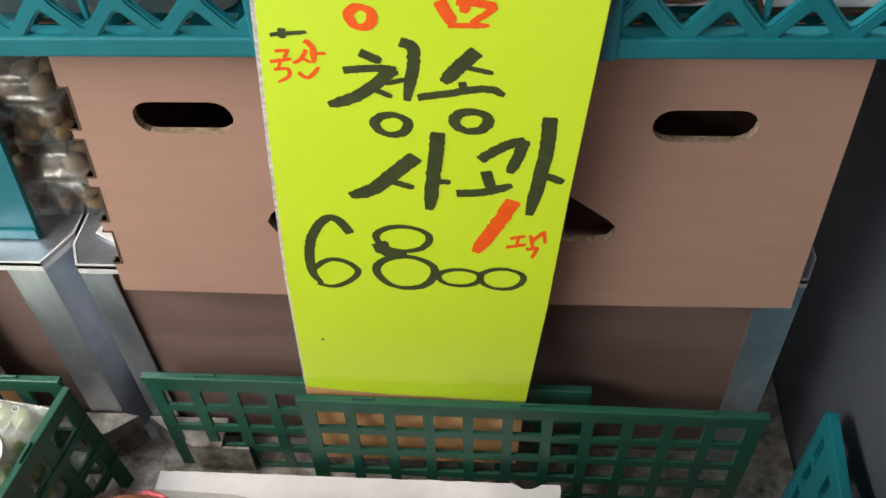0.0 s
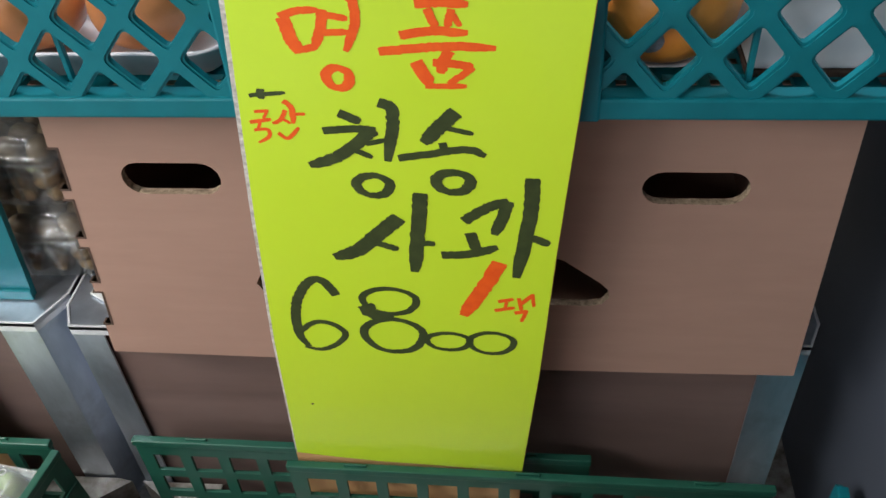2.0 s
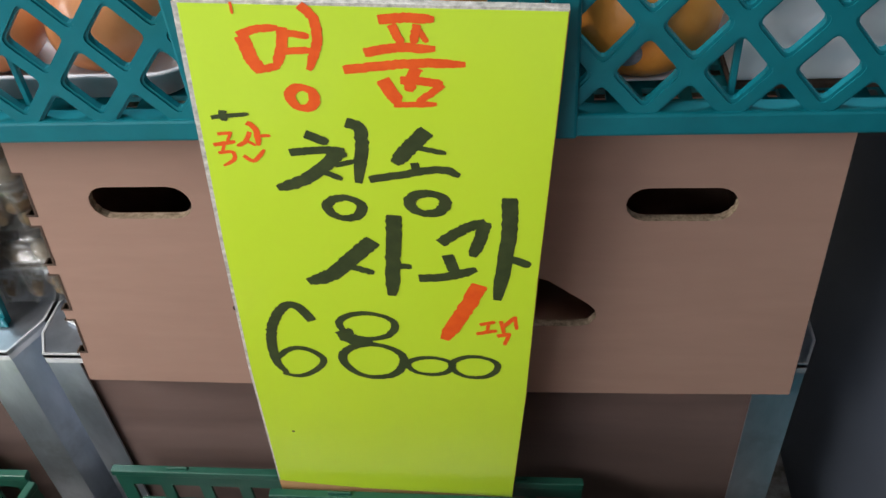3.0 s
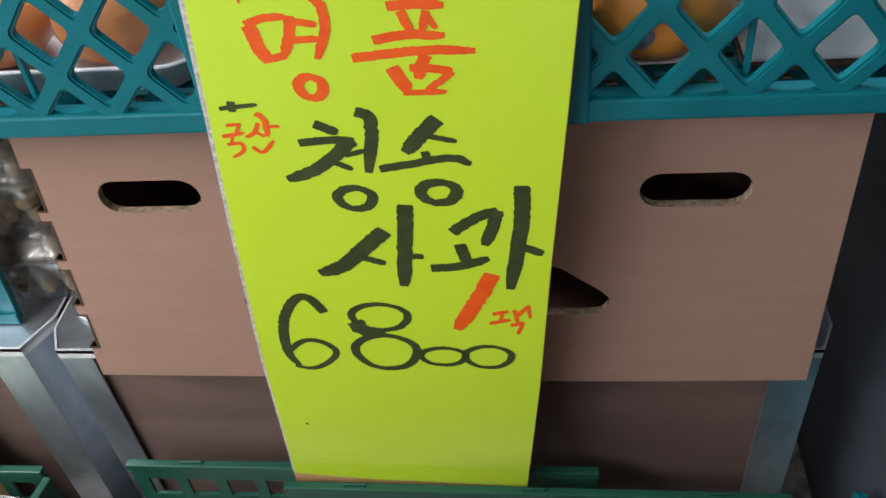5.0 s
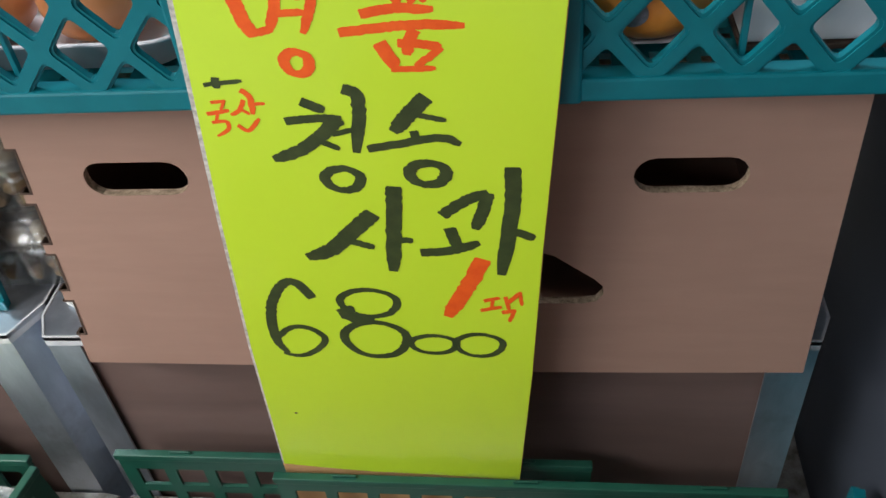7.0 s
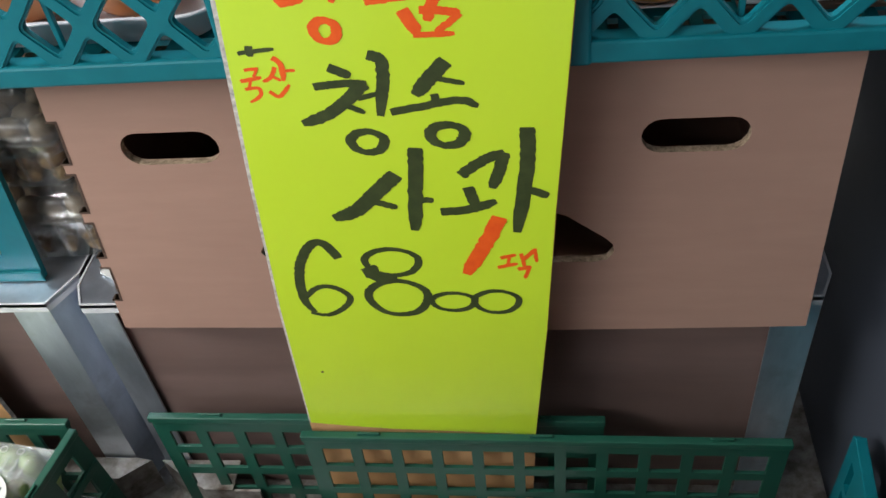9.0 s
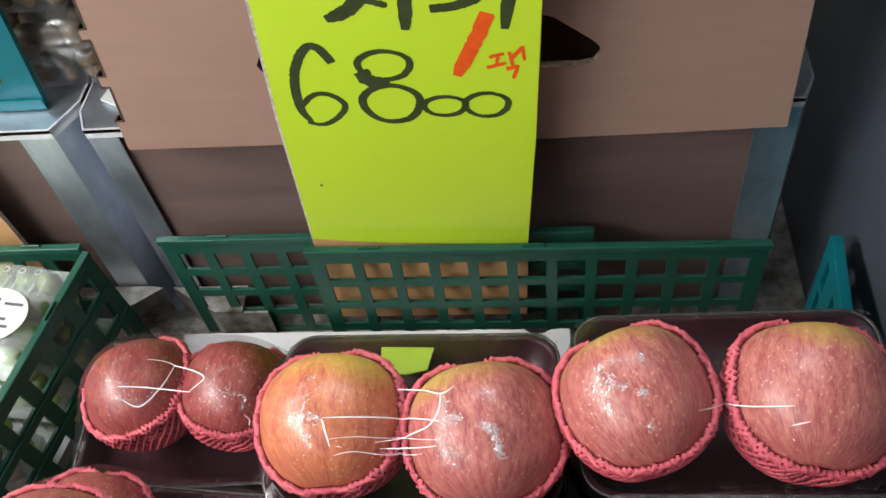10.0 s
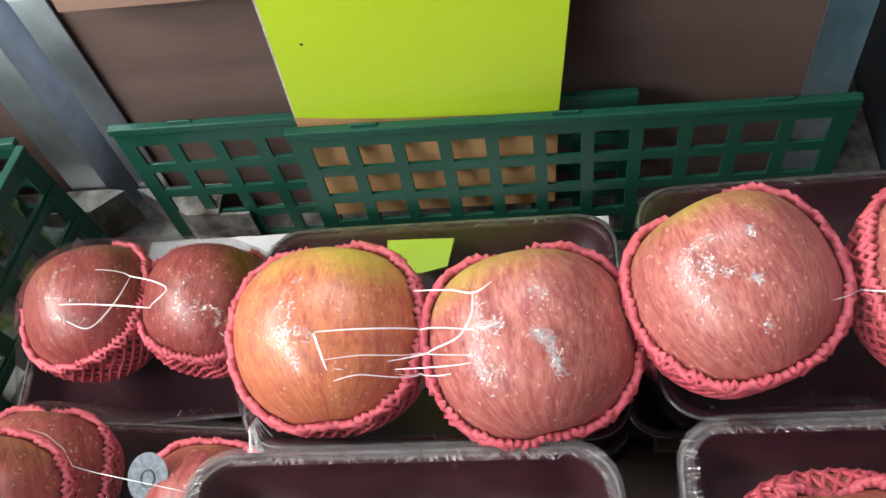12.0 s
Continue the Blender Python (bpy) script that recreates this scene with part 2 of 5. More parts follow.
# ---- building blocks ----
def finish(name, bm, mats, smooth=False):
    bmesh.ops.recalc_face_normals(bm, faces=bm.faces)
    me = bpy.data.meshes.new(name)
    bm.to_mesh(me)
    bm.free()
    for m in mats if isinstance(mats, (list, tuple)) else (mats,):
        me.materials.append(m)
    if smooth:
        me.polygons.foreach_set("use_smooth", [True] * len(me.polygons))
    return me


def part(name, bm, material, parent=None, label="", smooth=False, at=None):
    """One mesh object, under a thing or a part, or standing alone."""
    ob = new(name, finish(name, bm, material, smooth))
    ob.parent = parent
    if at is not None:
        ob.matrix_basis = at
    if label:
        tagged(ob, label)
    return ob


def thing(name, label, category, at=None, group="", kind=""):
    ob = new(name)
    ob.empty_display_size = 0.02
    if at is not None:
        ob.matrix_basis = at
    return tagged(ob, label, category, group, kind)


def box(bm, x0, x1, y0, y1, z0, z1, bevel=0.0, m=None):
    geo = bmesh.ops.create_cube(bm, size=1.0)["verts"]
    for v in geo:
        v.co = Vector((x0 + (v.co.x + 0.5) * (x1 - x0), y0 + (v.co.y + 0.5) * (y1 - y0), z0 + (v.co.z + 0.5) * (z1 - z0)))
    if bevel:
        edges = list({e for v in geo for e in v.link_edges})
        made = bmesh.ops.bevel(bm, geom=edges, offset=bevel, segments=2, affect="EDGES", profile=0.5)
        geo = [v for v in made["verts"]] + [v for v in geo if v.is_valid]
    if m is not None:
        for v in set(geo):
            v.co = m @ v.co
    return bm


def box_bm(*a, **k):
    return box(bmesh.new(), *a, **k)


def plate(outer, holes, depth, bm=None, edge_slot=0):
    """A flat plate in the x-z plane from its outline and holes, front at y = 0, back at y = depth."""
    from mathutils.geometry import tessellate_polygon
    bm = bm or bmesh.new()
    loops = [outer] + list(holes)
    tris = tessellate_polygon([[Vector((x, z, 0)) for x, z in loop] for loop in loops])
    flat = [p for loop in loops for p in loop]
    front = [bm.verts.new((x, 0, z)) for x, z in flat]
    back = [bm.verts.new((x, depth, z)) for x, z in flat]
    for a, b, c in tris:
        for side in (front, back):
            try:
                bm.faces.new((side[a], side[b], side[c]))
            except ValueError:
                pass
    start = 0
    for loop in loops:
        n = len(loop)
        for i in range(n):
            a, b = start + i, start + (i + 1) % n
            f = bm.faces.new((front[a], front[b], back[b], back[a]))
            f.material_index = edge_slot
        start += n
    return bm


def stadium(cx, cz, w, h, n=8):
    r = h / 2
    pts = []
    for side, a0 in ((1, -90), (-1, 90)):
        for i in range(n + 1):
            a = radians(a0 + 180 * i / n)
            pts.append((cx + side * (w / 2 - r) + r * math.cos(a), cz + r * math.sin(a)))
    return pts


def grid_plate(xs, zs, hole, depth, slant=0.0):
    """A plate of cells between the lines xs and zs; hole(i, j) leaves a cell out. slant: shift of x by height."""
    bm = bmesh.new()
    front, back = {}, {}

    def vert(i, j, side):
        book = (front, back)[side]
        if (i, j) not in book:
            book[i, j] = bm.verts.new((xs[i] + slant * (zs[j] - zs[0]), depth * side, zs[j]))
        return book[i, j]
    nx, nz = len(xs) - 1, len(zs) - 1
    solid = lambda i, j: 0 <= i < nx and 0 <= j < nz and not hole(i, j)
    for i in range(nx):
        for j in range(nz):
            if not solid(i, j):
                continue
            q = [(i, j), (i + 1, j), (i + 1, j + 1), (i, j + 1)]
            bm.faces.new([vert(*p, 0) for p in q])
            bm.faces.new([vert(*p, 1) for p in reversed(q)])
            for (di, dj), (a, b) in (((0, -1), (0, 1)), ((1, 0), (1, 2)), ((0, 1), (2, 3)), ((-1, 0), (3, 0))):
                if not solid(i + di, j + dj):
                    bm.faces.new([vert(*q[a], 0), vert(*q[a], 1), vert(*q[b], 1), vert(*q[b], 0)])
    return bm


def tube(bm, pts, r, sides=5, closed=False, taper=None):
    """A round tube along points."""
    pts = [Vector(p) for p in pts]
    n = len(pts)
    rings = []
    for i, p in enumerate(pts):
        ahead = (pts[(i + 1) % n] if closed or i < n - 1 else p) - (pts[i - 1] if closed or i > 0 else p)
        ahead.normalize()
        a = ahead.cross(Vector((0.31, 0.22, 0.93)))
        a = a.normalized() if a.length > 1e-4 else Vector((1, 0, 0))
        b = ahead.cross(a)
        k = r * (taper(i / max(1, n - 1)) if taper else 1)
        rings.append([bm.verts.new(p + k * (math.cos(2 * math.pi * s / sides) * a + math.sin(2 * math.pi * s / sides) * b)) for s in range(sides)])
    for i in range(n if closed else n - 1):
        one, two = rings[i], rings[(i + 1) % n]
        for s in range(sides):
            bm.faces.new((one[s], one[(s + 1) % sides], two[(s + 1) % sides], two[s]))
    if not closed:
        bm.faces.new(rings[0])
        bm.faces.new(rings[-1])
    return bm


def extrude_outline(pts, z0, z1, bm=None):
    """A solid with the plan outline pts between two heights."""
    bm = bm or bmesh.new()
    low = [bm.verts.new((x, y, z0)) for x, y in pts]
    high = [bm.verts.new((x, y, z1)) for x, y in pts]
    bm.faces.new(low)
    bm.faces.new(high)
    for i in range(len(pts)):
        j = (i + 1) % len(pts)
        bm.faces.new((low[i], low[j], high[j], high[i]))
    return bm


def folded_sheet(line, thick, z0, z1):
    """A bent metal sheet: a plan polyline given a thickness, standing between two heights."""
    pts = [Vector((x, y)) for x, y in line]
    off = []
    for i, p in enumerate(pts):
        ns = []
        for a, b in ((i - 1, i), (i, i + 1)):
            if 0 <= a and b < len(pts):
                d = (pts[b] - pts[a]).normalized()
                ns.append(Vector((-d.y, d.x)))
        n = sum(ns, Vector((0, 0))).normalized()
        off.append(p + n * thick / max(0.4, n.dot(ns[0])))
    return extrude_outline([tuple(p) for p in pts] + [tuple(p) for p in reversed(off)], z0, z1)


# ---- the hall: an unseen shell, kept pale to bounce light ----
tagged(part("floor", box_bm(-3, 3, -3, 3, -0.1, 0), concrete), "unseen pale grey floor, lightened to brighten the steel", "floor", kind="structure")
tagged(part("ceiling", box_bm(-3, 3, -3, 3, 2.8, 2.9), plaster), "unseen pale ceiling that bounces light", "ceiling", kind="structure")
tagged(part("wall_north", box_bm(-3, 3, 3.0, 3.1, 0, 2.8), plaster), "unseen pale wall behind the stall that bounces light", "wall", kind="structure")
tagged(part("wall_south", box_bm(-3, 3, -3.1, -3.0, 0, 2.8), plaster), "unseen pale wall facing the stall that bounces light", "wall", kind="structure")
tagged(part("wall_west", box_bm(-3.1, -3.0, -3, 3, 0, 2.8), plaster), "unseen pale side wall that bounces light", "wall", kind="structure")
tagged(part("wall_east", box_bm(3.0, 3.1, -3, 3, 0, 2.8), plaster), "unseen pale side wall that bounces light", "wall", kind="structure")


# ---- steel tables, display deck, cabinet ----
def steel_table(label, x0, x1, y0, y1, top, foot, cx, cy, flange, wide):
    """A folded steel table. cx, cy: the chamfer of its front corners; flange: the width of its front leg faces."""
    ob = thing("steel_table", label, "table", group="steel tables side by side")
    outline = [(x0 + cx, y0), (x1 - wide, y0), (x1, y0 + cy), (x1, y1), (x0, y1), (x0, y0 + cy)]
    part("tabletop", extrude_outline(outline, top - 0.004, top), steel, ob)
    lip = [(x0, y0 + 0.3), (x0, y0 + cy), (x0 + cx, y0), (x1 - wide, y0), (x1, y0 + cy), (x1, y0 + 0.3)]
    part("rim", folded_sheet(lip, 0.002, top - 0.0105, top + 0.0012), steel_edge_highlight, ob)
    part("leg", folded_sheet([(x0 + 0.001, y0 + 0.10), (x0 + 0.001, y0 + cy), (x0 + cx, y0 + 0.001), (x0 + cx + flange, y0 + 0.001)], 0.002, foot, top - 0.0085), steel, ob)
    part("leg", folded_sheet([(x1 - wide - flange * 1.25, y0 + 0.001), (x1 - wide, y0 + 0.001), (x1 - 0.001, y0 + cy), (x1 - 0.001, y0 + 0.10)], 0.002, foot, top - 0.0085), steel, ob)
    for x in (x0 + 0.03, x1 - 0.03):
        part("leg", folded_sheet([(x - 0.02, y1 - 0.03), (x + 0.02, y1 - 0.03)], 0.002, foot, top - 0.0085), steel, ob)
    return ob


DECK = 0.60
steel_table("stainless steel table with chamfered corners under the cardboard box", -0.331, 0.357, 0.650, 1.25, 0.905, DECK, 0.012, 0.026, 0.030, 0.012)
steel_table("stainless steel table with chamfered corners holding clear fruit boxes", -1.05, -0.335, 0.652, 1.25, 0.905, DECK, 0.020, 0.040, 0.030, 0.019)
deck = thing("display_deck", "worn steel display deck on folded legs, grimy at the rim", "display stand")
part("deck_top", box_bm(-1.10, 0.404, -0.05, 1.28, DECK - 0.02, DECK, bevel=0.002), grimy_steel, deck)
for x, y in ((-1.05, 0.0), (0.37, 0.0), (-1.05, 1.22), (0.37, 1.22)):
    part("leg", box_bm(x - 0.02, x + 0.02, y - 0.02, y + 0.02, 0, DECK - 0.02, bevel=0.002), steel, deck)
# raised rims at the feet of the tables, with the same chamfer
foot = thing("foot_rim", "grimy folded steel rim at the table's foot", "steel rim", group="foot rims")
part("rim", folded_sheet([(-0.322, 0.649), (-0.300, 0.634), (-0.262, 0.612), (-0.20, 0.612)], 0.003, DECK, 0.648), grimy_steel, foot)
part("rim_top", extrude_outline([(-0.322, 0.6485), (-0.300, 0.634), (-0.262, 0.612), (-0.230, 0.612), (-0.230, 0.649)], 0.6482, 0.651), grimy_steel, foot)
foot = thing("foot_rim", "grimy folded steel rim at the table's foot", "steel rim", group="foot rims")
part("rim", folded_sheet([(-0.46, 0.624), (-0.365, 0.624), (-0.334, 0.648)], 0.003, DECK, 0.648), grimy_steel, foot)
part("rim_top", extrude_outline([(-0.46, 0.624), (-0.365, 0.624), (-0.334, 0.648), (-0.350, 0.651), (-0.46, 0.651)], 0.6482, 0.651), grimy_steel, foot)

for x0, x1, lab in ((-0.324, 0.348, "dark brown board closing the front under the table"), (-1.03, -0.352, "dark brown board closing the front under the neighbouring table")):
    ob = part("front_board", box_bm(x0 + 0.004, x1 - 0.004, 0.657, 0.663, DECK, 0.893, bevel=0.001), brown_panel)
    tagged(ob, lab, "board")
# near stretch is unseen, added to block light from the right
cab = thing("cabinet", "blue-grey painted cabinet side, extended out of view to block light", "cabinet")
part("side_panel", box_bm(0.408, 0.423, -0.10, 1.3, 0.0, 1.75, bevel=0.003), grey_side, cab)
part("back_panel", box_bm(0.423, 1.1, 1.285, 1.30, 0.0, 1.75, bevel=0.003), grey_side, cab)
part("top_panel", box_bm(0.423, 1.1, -0.10, 1.285, 1.735, 1.75, bevel=0.003), grey_side, cab)
part("front_panel", box_bm(0.423, 1.1, -0.10, -0.085, 0.0, 1.735, bevel=0.003), grey_side, cab)

# ---- big cardboard box with hand holes ----
BX0, BX1, BZ0, BZ1, BY = -0.268, 0.325, 0.9055, 1.179, 0.628
carton = thing("cardboard_box", "plain brown cardboard box with hand holes and slotted tabs", "box")
TABS = [(1.124, 1.087), (1.075, 1.038), (1.025, 0.988), (0.974, 0.936)]
left = [(-0.241, BZ1)]
for hi, lo in TABS:
    for z, notch in ((hi, 0), (hi, 1), (lo, 1), (lo, 0)):
        left.append((-0.241 + (BX0 + 0.241) * (BZ1 - z) / (BZ1 - BZ0) + 0.0060 * notch, z))
left.append((BX0, BZ0 - 0.0070))
outline = left + [(-0.115, BZ0 - 0.0088), (0.115, BZ0 - 0.0146), (0.22, BZ0 - 0.0138), (0.3278, BZ0 - 0.0122), (0.3205, BZ1)]
middle = [(-0.117, 0.993), (-0.112, 0.982), (-0.104, 0.977), (0.152, 0.9755), (0.163, 0.978), (0.168, 0.986), (0.167, 0.994), (0.161, 1.001),
          (0.131, 1.025), (0.122, 1.028), (-0.075, 1.025), (-0.083, 1.022), (-0.112, 1.003)]
bm = plate(outline, [stadium(-0.1605, 1.0978, 0.076, 0.0292), stadium(0.2205, 1.0936, 0.0745, 0.0288), [(x, z - 0.0032) for x, z in middle]], 0.007, edge_slot=1)
part("front_panel", bm, (cardboard, cut_edge), carton, at=Matrix.Translation((0, BY, 0)))
# thin dark brown strips framing each notch on three sides
for hi, lo in TABS:
    at = lambda z: -0.241 + (BX0 + 0.241) * (BZ1 - z) / (BZ1 - BZ0) + 0.0060
    rim = [(at(hi) - 0.0075, hi + 0.0018), (at(hi) + 0.0018, hi + 0.0018), (at(lo) + 0.0018, lo - 0.0018), (at(lo) - 0.0075, lo - 0.0018),
           (at(lo) - 0.0075, lo), (at(lo), lo), (at(hi), hi), (at(hi) - 0.0075, hi)]
    part("slot_edge", plate(rim, [], 0.0072), dark_edge, carton, "dark brown strip round the slot", at=Matrix.Translation((0, BY - 0.0004, 0)))
part("side_panel", box_bm(BX0 + 0.022, BX0 + 0.028, BY + 0.0075, 1.05, BZ0, BZ1), cardboard, carton)
part("side_panel", box_bm(BX1 - 0.012, BX1 - 0.005, BY + 0.0075, 1.05, BZ0, BZ1), cardboard, carton)
part("back_panel", box_bm(BX0 + 0.028, BX1 - 0.012, 1.043, 1.05, BZ0, BZ1), cardboard, carton)
part("base", box_bm(BX0 + 0.028, BX1 - 0.012, BY + 0.0075, 1.043, BZ0, BZ0 + 0.006), cardboard, carton)
part("lid", box_bm(BX0 + 0.022, BX1 - 0.005, BY + 0.0075, 1.05, BZ1, BZ1 + 0.006), cardboard, carton)


# ---- lattice crates on the box ----
def clip_loop(pts, axis, limit, keep_above):
    """The part of a closed outline on one side of a line."""
    out = []
    for i, p in enumerate(pts):
        q = pts[(i + 1) % len(pts)]
        a, b = (p[axis] - limit) * (1 if keep_above else -1), (q[axis] - limit) * (1 if keep_above else -1)
        if a >= 0:
            out.append(p)
        if a * b < 0:
            t = a / (a - b)
            out.append((p[0] + (q[0] - p[0]) * t, p[1] + (q[1] - p[1]) * t))
    return out


def diamond(cx, cz, hw, hh, soft=0.16):
    """A lozenge with rounded corners."""
    corners = [(cx + hw, cz), (cx, cz + hh), (cx - hw, cz), (cx, cz - hh)]
    pts = []
    for i in range(4):
        a, c, b = Vector(corners[i - 1]), Vector(corners[i]), Vector(corners[(i + 1) % 4])
        p, q = c.lerp(a, soft), c.lerp(b, soft)
        for s in range(4):
            t = s / 3
            pts.append(tuple((1 - t) ** 2 * p + 2 * t * (1 - t) * c + t * t * q))
    return pts


def lattice_wall(x0, x1, z0, z1, pitch, rise, first, bar=0.0100, deep=0.0048):
    """A moulded crate wall with lozenge openings and a raised crown on its bars, front at y = 0."""
    bm = bmesh.new()
    slant = math.atan2(rise, pitch / 2)
    for grow, y0, y1 in ((0.0, 0.0, deep), (0.0016, -0.0012, -0.0001)):
        hw = pitch / 2 - bar / 2 / math.sin(slant) + grow / math.sin(slant)
        hh = rise - bar / 2 / math.cos(slant) + grow / math.cos(slant)
        holes = []
        for r in range(0, int((z1 - z0) / rise) + 2):
            for c in range(-40, 60):
                cx, cz = first + pitch * (c + (0.5 if r % 2 == 0 else 0.0)), z0 + r * rise
                if cx + hw < x0 or cx - hw > x1:
                    continue
                loop = diamond(cx, cz, hw, hh)
                for axis, limit, above in ((0, x0 + 0.001 + grow * 0.3, True), (0, x1 - 0.001 - grow * 0.3, False), (1, z0 + 0.001 - grow * 0.3, True), (1, z1 - 0.001 - grow * 0.3, False)):
                    if loop:
                        loop = clip_loop(loop, axis, limit, above)
                if len(loop) > 3:
                    xs, zs = [p[0] for p in loop], [p[1] for p in loop]
                    if max(xs) - min(xs) > 0.006 and max(zs) - min(zs) > 0.006:
                        holes.append(loop)
        layer = plate([(x0, z0), (x1, z0), (x1, z1), (x0, z1)], holes, y1 - y0, bmesh.new())
        me = bpy.data.meshes.new("layer")
        for v in layer.verts:
            v.co.y += y0
        layer.to_mesh(me)
        layer.free()
        bm.from_mesh(me)
        bpy.data.meshes.remove(me)
    return bm


def lattice_crate(label, x0, x1, y0, y1, z0, z1, first, pitch, post_left, post_right):
    ob = thing("plastic_crate", label, "crate", Matrix.Translation((0, y0, 0)), group="teal crates")
    part("front_wall", lattice_wall(x0 + 0.004, x1 - 0.004, z0 + 0.0125, z1, pitch, 0.0280, first), teal, ob)
    part("bottom_rim", box_bm(x0, x1, -0.003, 0.012, z0, z0 + 0.0150, bevel=0.002), teal, ob)
    part("top_rim", box_bm(x0, x1, -0.004, 0.012, z1 - 0.004, z1 + 0.018, bevel=0.002), teal, ob)
    part("post", box_bm(x0 - 0.001, x0 + post_left, -0.004, 0.014, z0 - 0.0008, z1, bevel=0.002), teal, ob)
    part("post", box_bm(x1 - post_right, x1 + 0.001, -0.0035, 0.014, z0 - 0.0012, z1, bevel=0.002), teal, ob)
    depth = y1 - y0
    part("back_wall", lattice_wall(x0, x1, z0 + 0.0125, z1, pitch, 0.0280, first), teal, ob, at=Matrix.Translation((0, depth, 0)))
    part("floor_grid", grid_plate([x0 + 0.004 + (x1 - x0 - 0.008) * i / 36 for i in range(37)], [0.014 + (depth - 0.02) * i / 28 for i in range(29)],
         lambda i, j: i % 2 and j % 2, 0.004), teal, ob, at=pose(0, 0, z0 + 0.006, -90, 0, 0))
    for x in (x0 + 0.003, x1 - 0.009):
        part("side_wall", lattice_wall(0.014, depth, z0 + 0.0125, z1, pitch, 0.0280, 0.01), teal, ob, at=Matrix.Translation((x, 0, 0)) @ pose(0, 0, 0, 0, 0, 90))
    x = first - pitch * 12
    while x < x1 - 0.02:
        if x > x0 + 0.02:
            part("rib", box_bm(x - 0.0018, x + 0.0018, 0.0056, 0.010, z0 + 0.014, z1, bevel=0.0007), teal, ob)
        x += pitch * 3
    return ob


CY = 0.580
lattice_crate("teal plastic lattice crate of wrapped persimmons on the cardboard box", -0.61, -0.062, CY, 0.95, 1.1862, 1.41, -0.1813, 0.0478, 0.02, 0.016)
lattice_crate("teal plastic lattice crate of wrapped yellow fruit on the cardboard box", 0.1310, 0.395, CY - 0.001, 0.95, 1.1862, 1.41, 0.2294, 0.0478, 0.0145, 0.016)
lattice_crate("teal plastic lattice crate between the two others", -0.058, 0.126, CY + 0.03, 0.95, 1.1862, 1.41, -0.04, 0.0478, 0.014, 0.014)


# ---- the price sign ----
S_TILT = -0.085
S_Z = Vector((0, S_TILT, 1)).normalized()
S_X = Vector((1, 0, 0))
S_Y = S_Z.cross(S_X)
S_O = Vector((0, 0.5995, 0.787))
SIGN = Matrix(((S_X.x, S_Y.x, S_Z.x, S_O.x), (S_X.y, S_Y.y, S_Z.y, S_O.y), (S_X.z, S_Y.z, S_Z.z, S_O.z), (0, 0, 0, 1)))
sign = thing("price_sign", "fluorescent yellow handwritten price sign on corrugated board", "price sign", SIGN)
# paper corners and edges, slightly bowed, as cut by hand
LEFT = [(-0.1098, 0.0085), (-0.0957, 0.184), (-0.0811, 0.318), (-0.0683, 0.422), (-0.0585, 0.5005)]
RIGHT = [(0.1386, 0.4895), (0.1330, 0.410), (0.1235, 0.285), (0.1150, 0.152), (0.1014, -0.0110)]
BOTTOM = [(0.060, -0.0085), (0.016, -0.0050), (-0.030, -0.0025), (-0.075, 0.0030)]
bm = plate([(-0.121, -0.150), (0.094, -0.150)] + list(reversed(RIGHT)) + [(x - 0.0012 - 0.0030 * z, z + 0.0010) for x, z in reversed(LEFT)], [], 0.006, edge_slot=1)
part("board", bm, (board_tan, board_white), sign)
bm = plate(LEFT + [(x - 0.0006, z - 0.0004) for x, z in RIGHT] + BOTTOM, [], 0.0006)
paper = part("paper", bm, paper_yellow, sign, "fluorescent yellow-green paper", at=Matrix.Translation((0, -0.0007, 0)))
strip = LEFT + [(x - 0.0013 - 0.0034 * z, z + 0.0008) for x, z in reversed(LEFT)]
part("torn_edge", plate(strip, [], 0.0004), board_white, sign, "grey torn corrugated edge", at=Matrix.Translation((0, -0.0005, 0)))
strip = [(-0.0600, 0.5002), (0.1382, 0.4890), (0.1382, 0.4905), (0.04, 0.4968), (-0.0600, 0.5022)]
part("torn_edge", plate(strip, [], 0.0004), board_white, sign, "grey torn corrugated edge", at=Matrix.Translation((0, -0.0005, 0)))


def brush(width, *pts):
    """A marker stroke through points in millimetres: an even, slightly ragged ribbon."""
    pts = [Vector(p) / 1000 for p in pts]
    line = []
    for i in range(len(pts) - 1):
        p0, p1, p2, p3 = pts[max(0, i - 1)], pts[i], pts[i + 1], pts[min(len(pts) - 1, i + 2)]
        for s in range(12):
            t = s / 12
            line.append(0.5 * ((2 * p1) + (p2 - p0) * t + (2 * p0 - 5 * p1 + 4 * p2 - p3) * t * t + (3 * p1 - p0 - 3 * p2 + p3) * t ** 3))
    line.append(pts[-1])
    return line, width / 1000, False


def ring(cx, cz, rx, rz, width, a0=0, a1=360):
    full = a1 - a0 == 360
    n = 64
    line = []
    for i in range(n + (0 if full else 1)):
        a = radians(a0 + (a1 - a0) * i / n)
        line.append(Vector((cx + rx * math.cos(a) * (1 + 0.04 * math.sin(3 * a)), cz + rz * math.sin(a))) / 1000)
    return line, width / 1000, full


LIFT = [0.0]


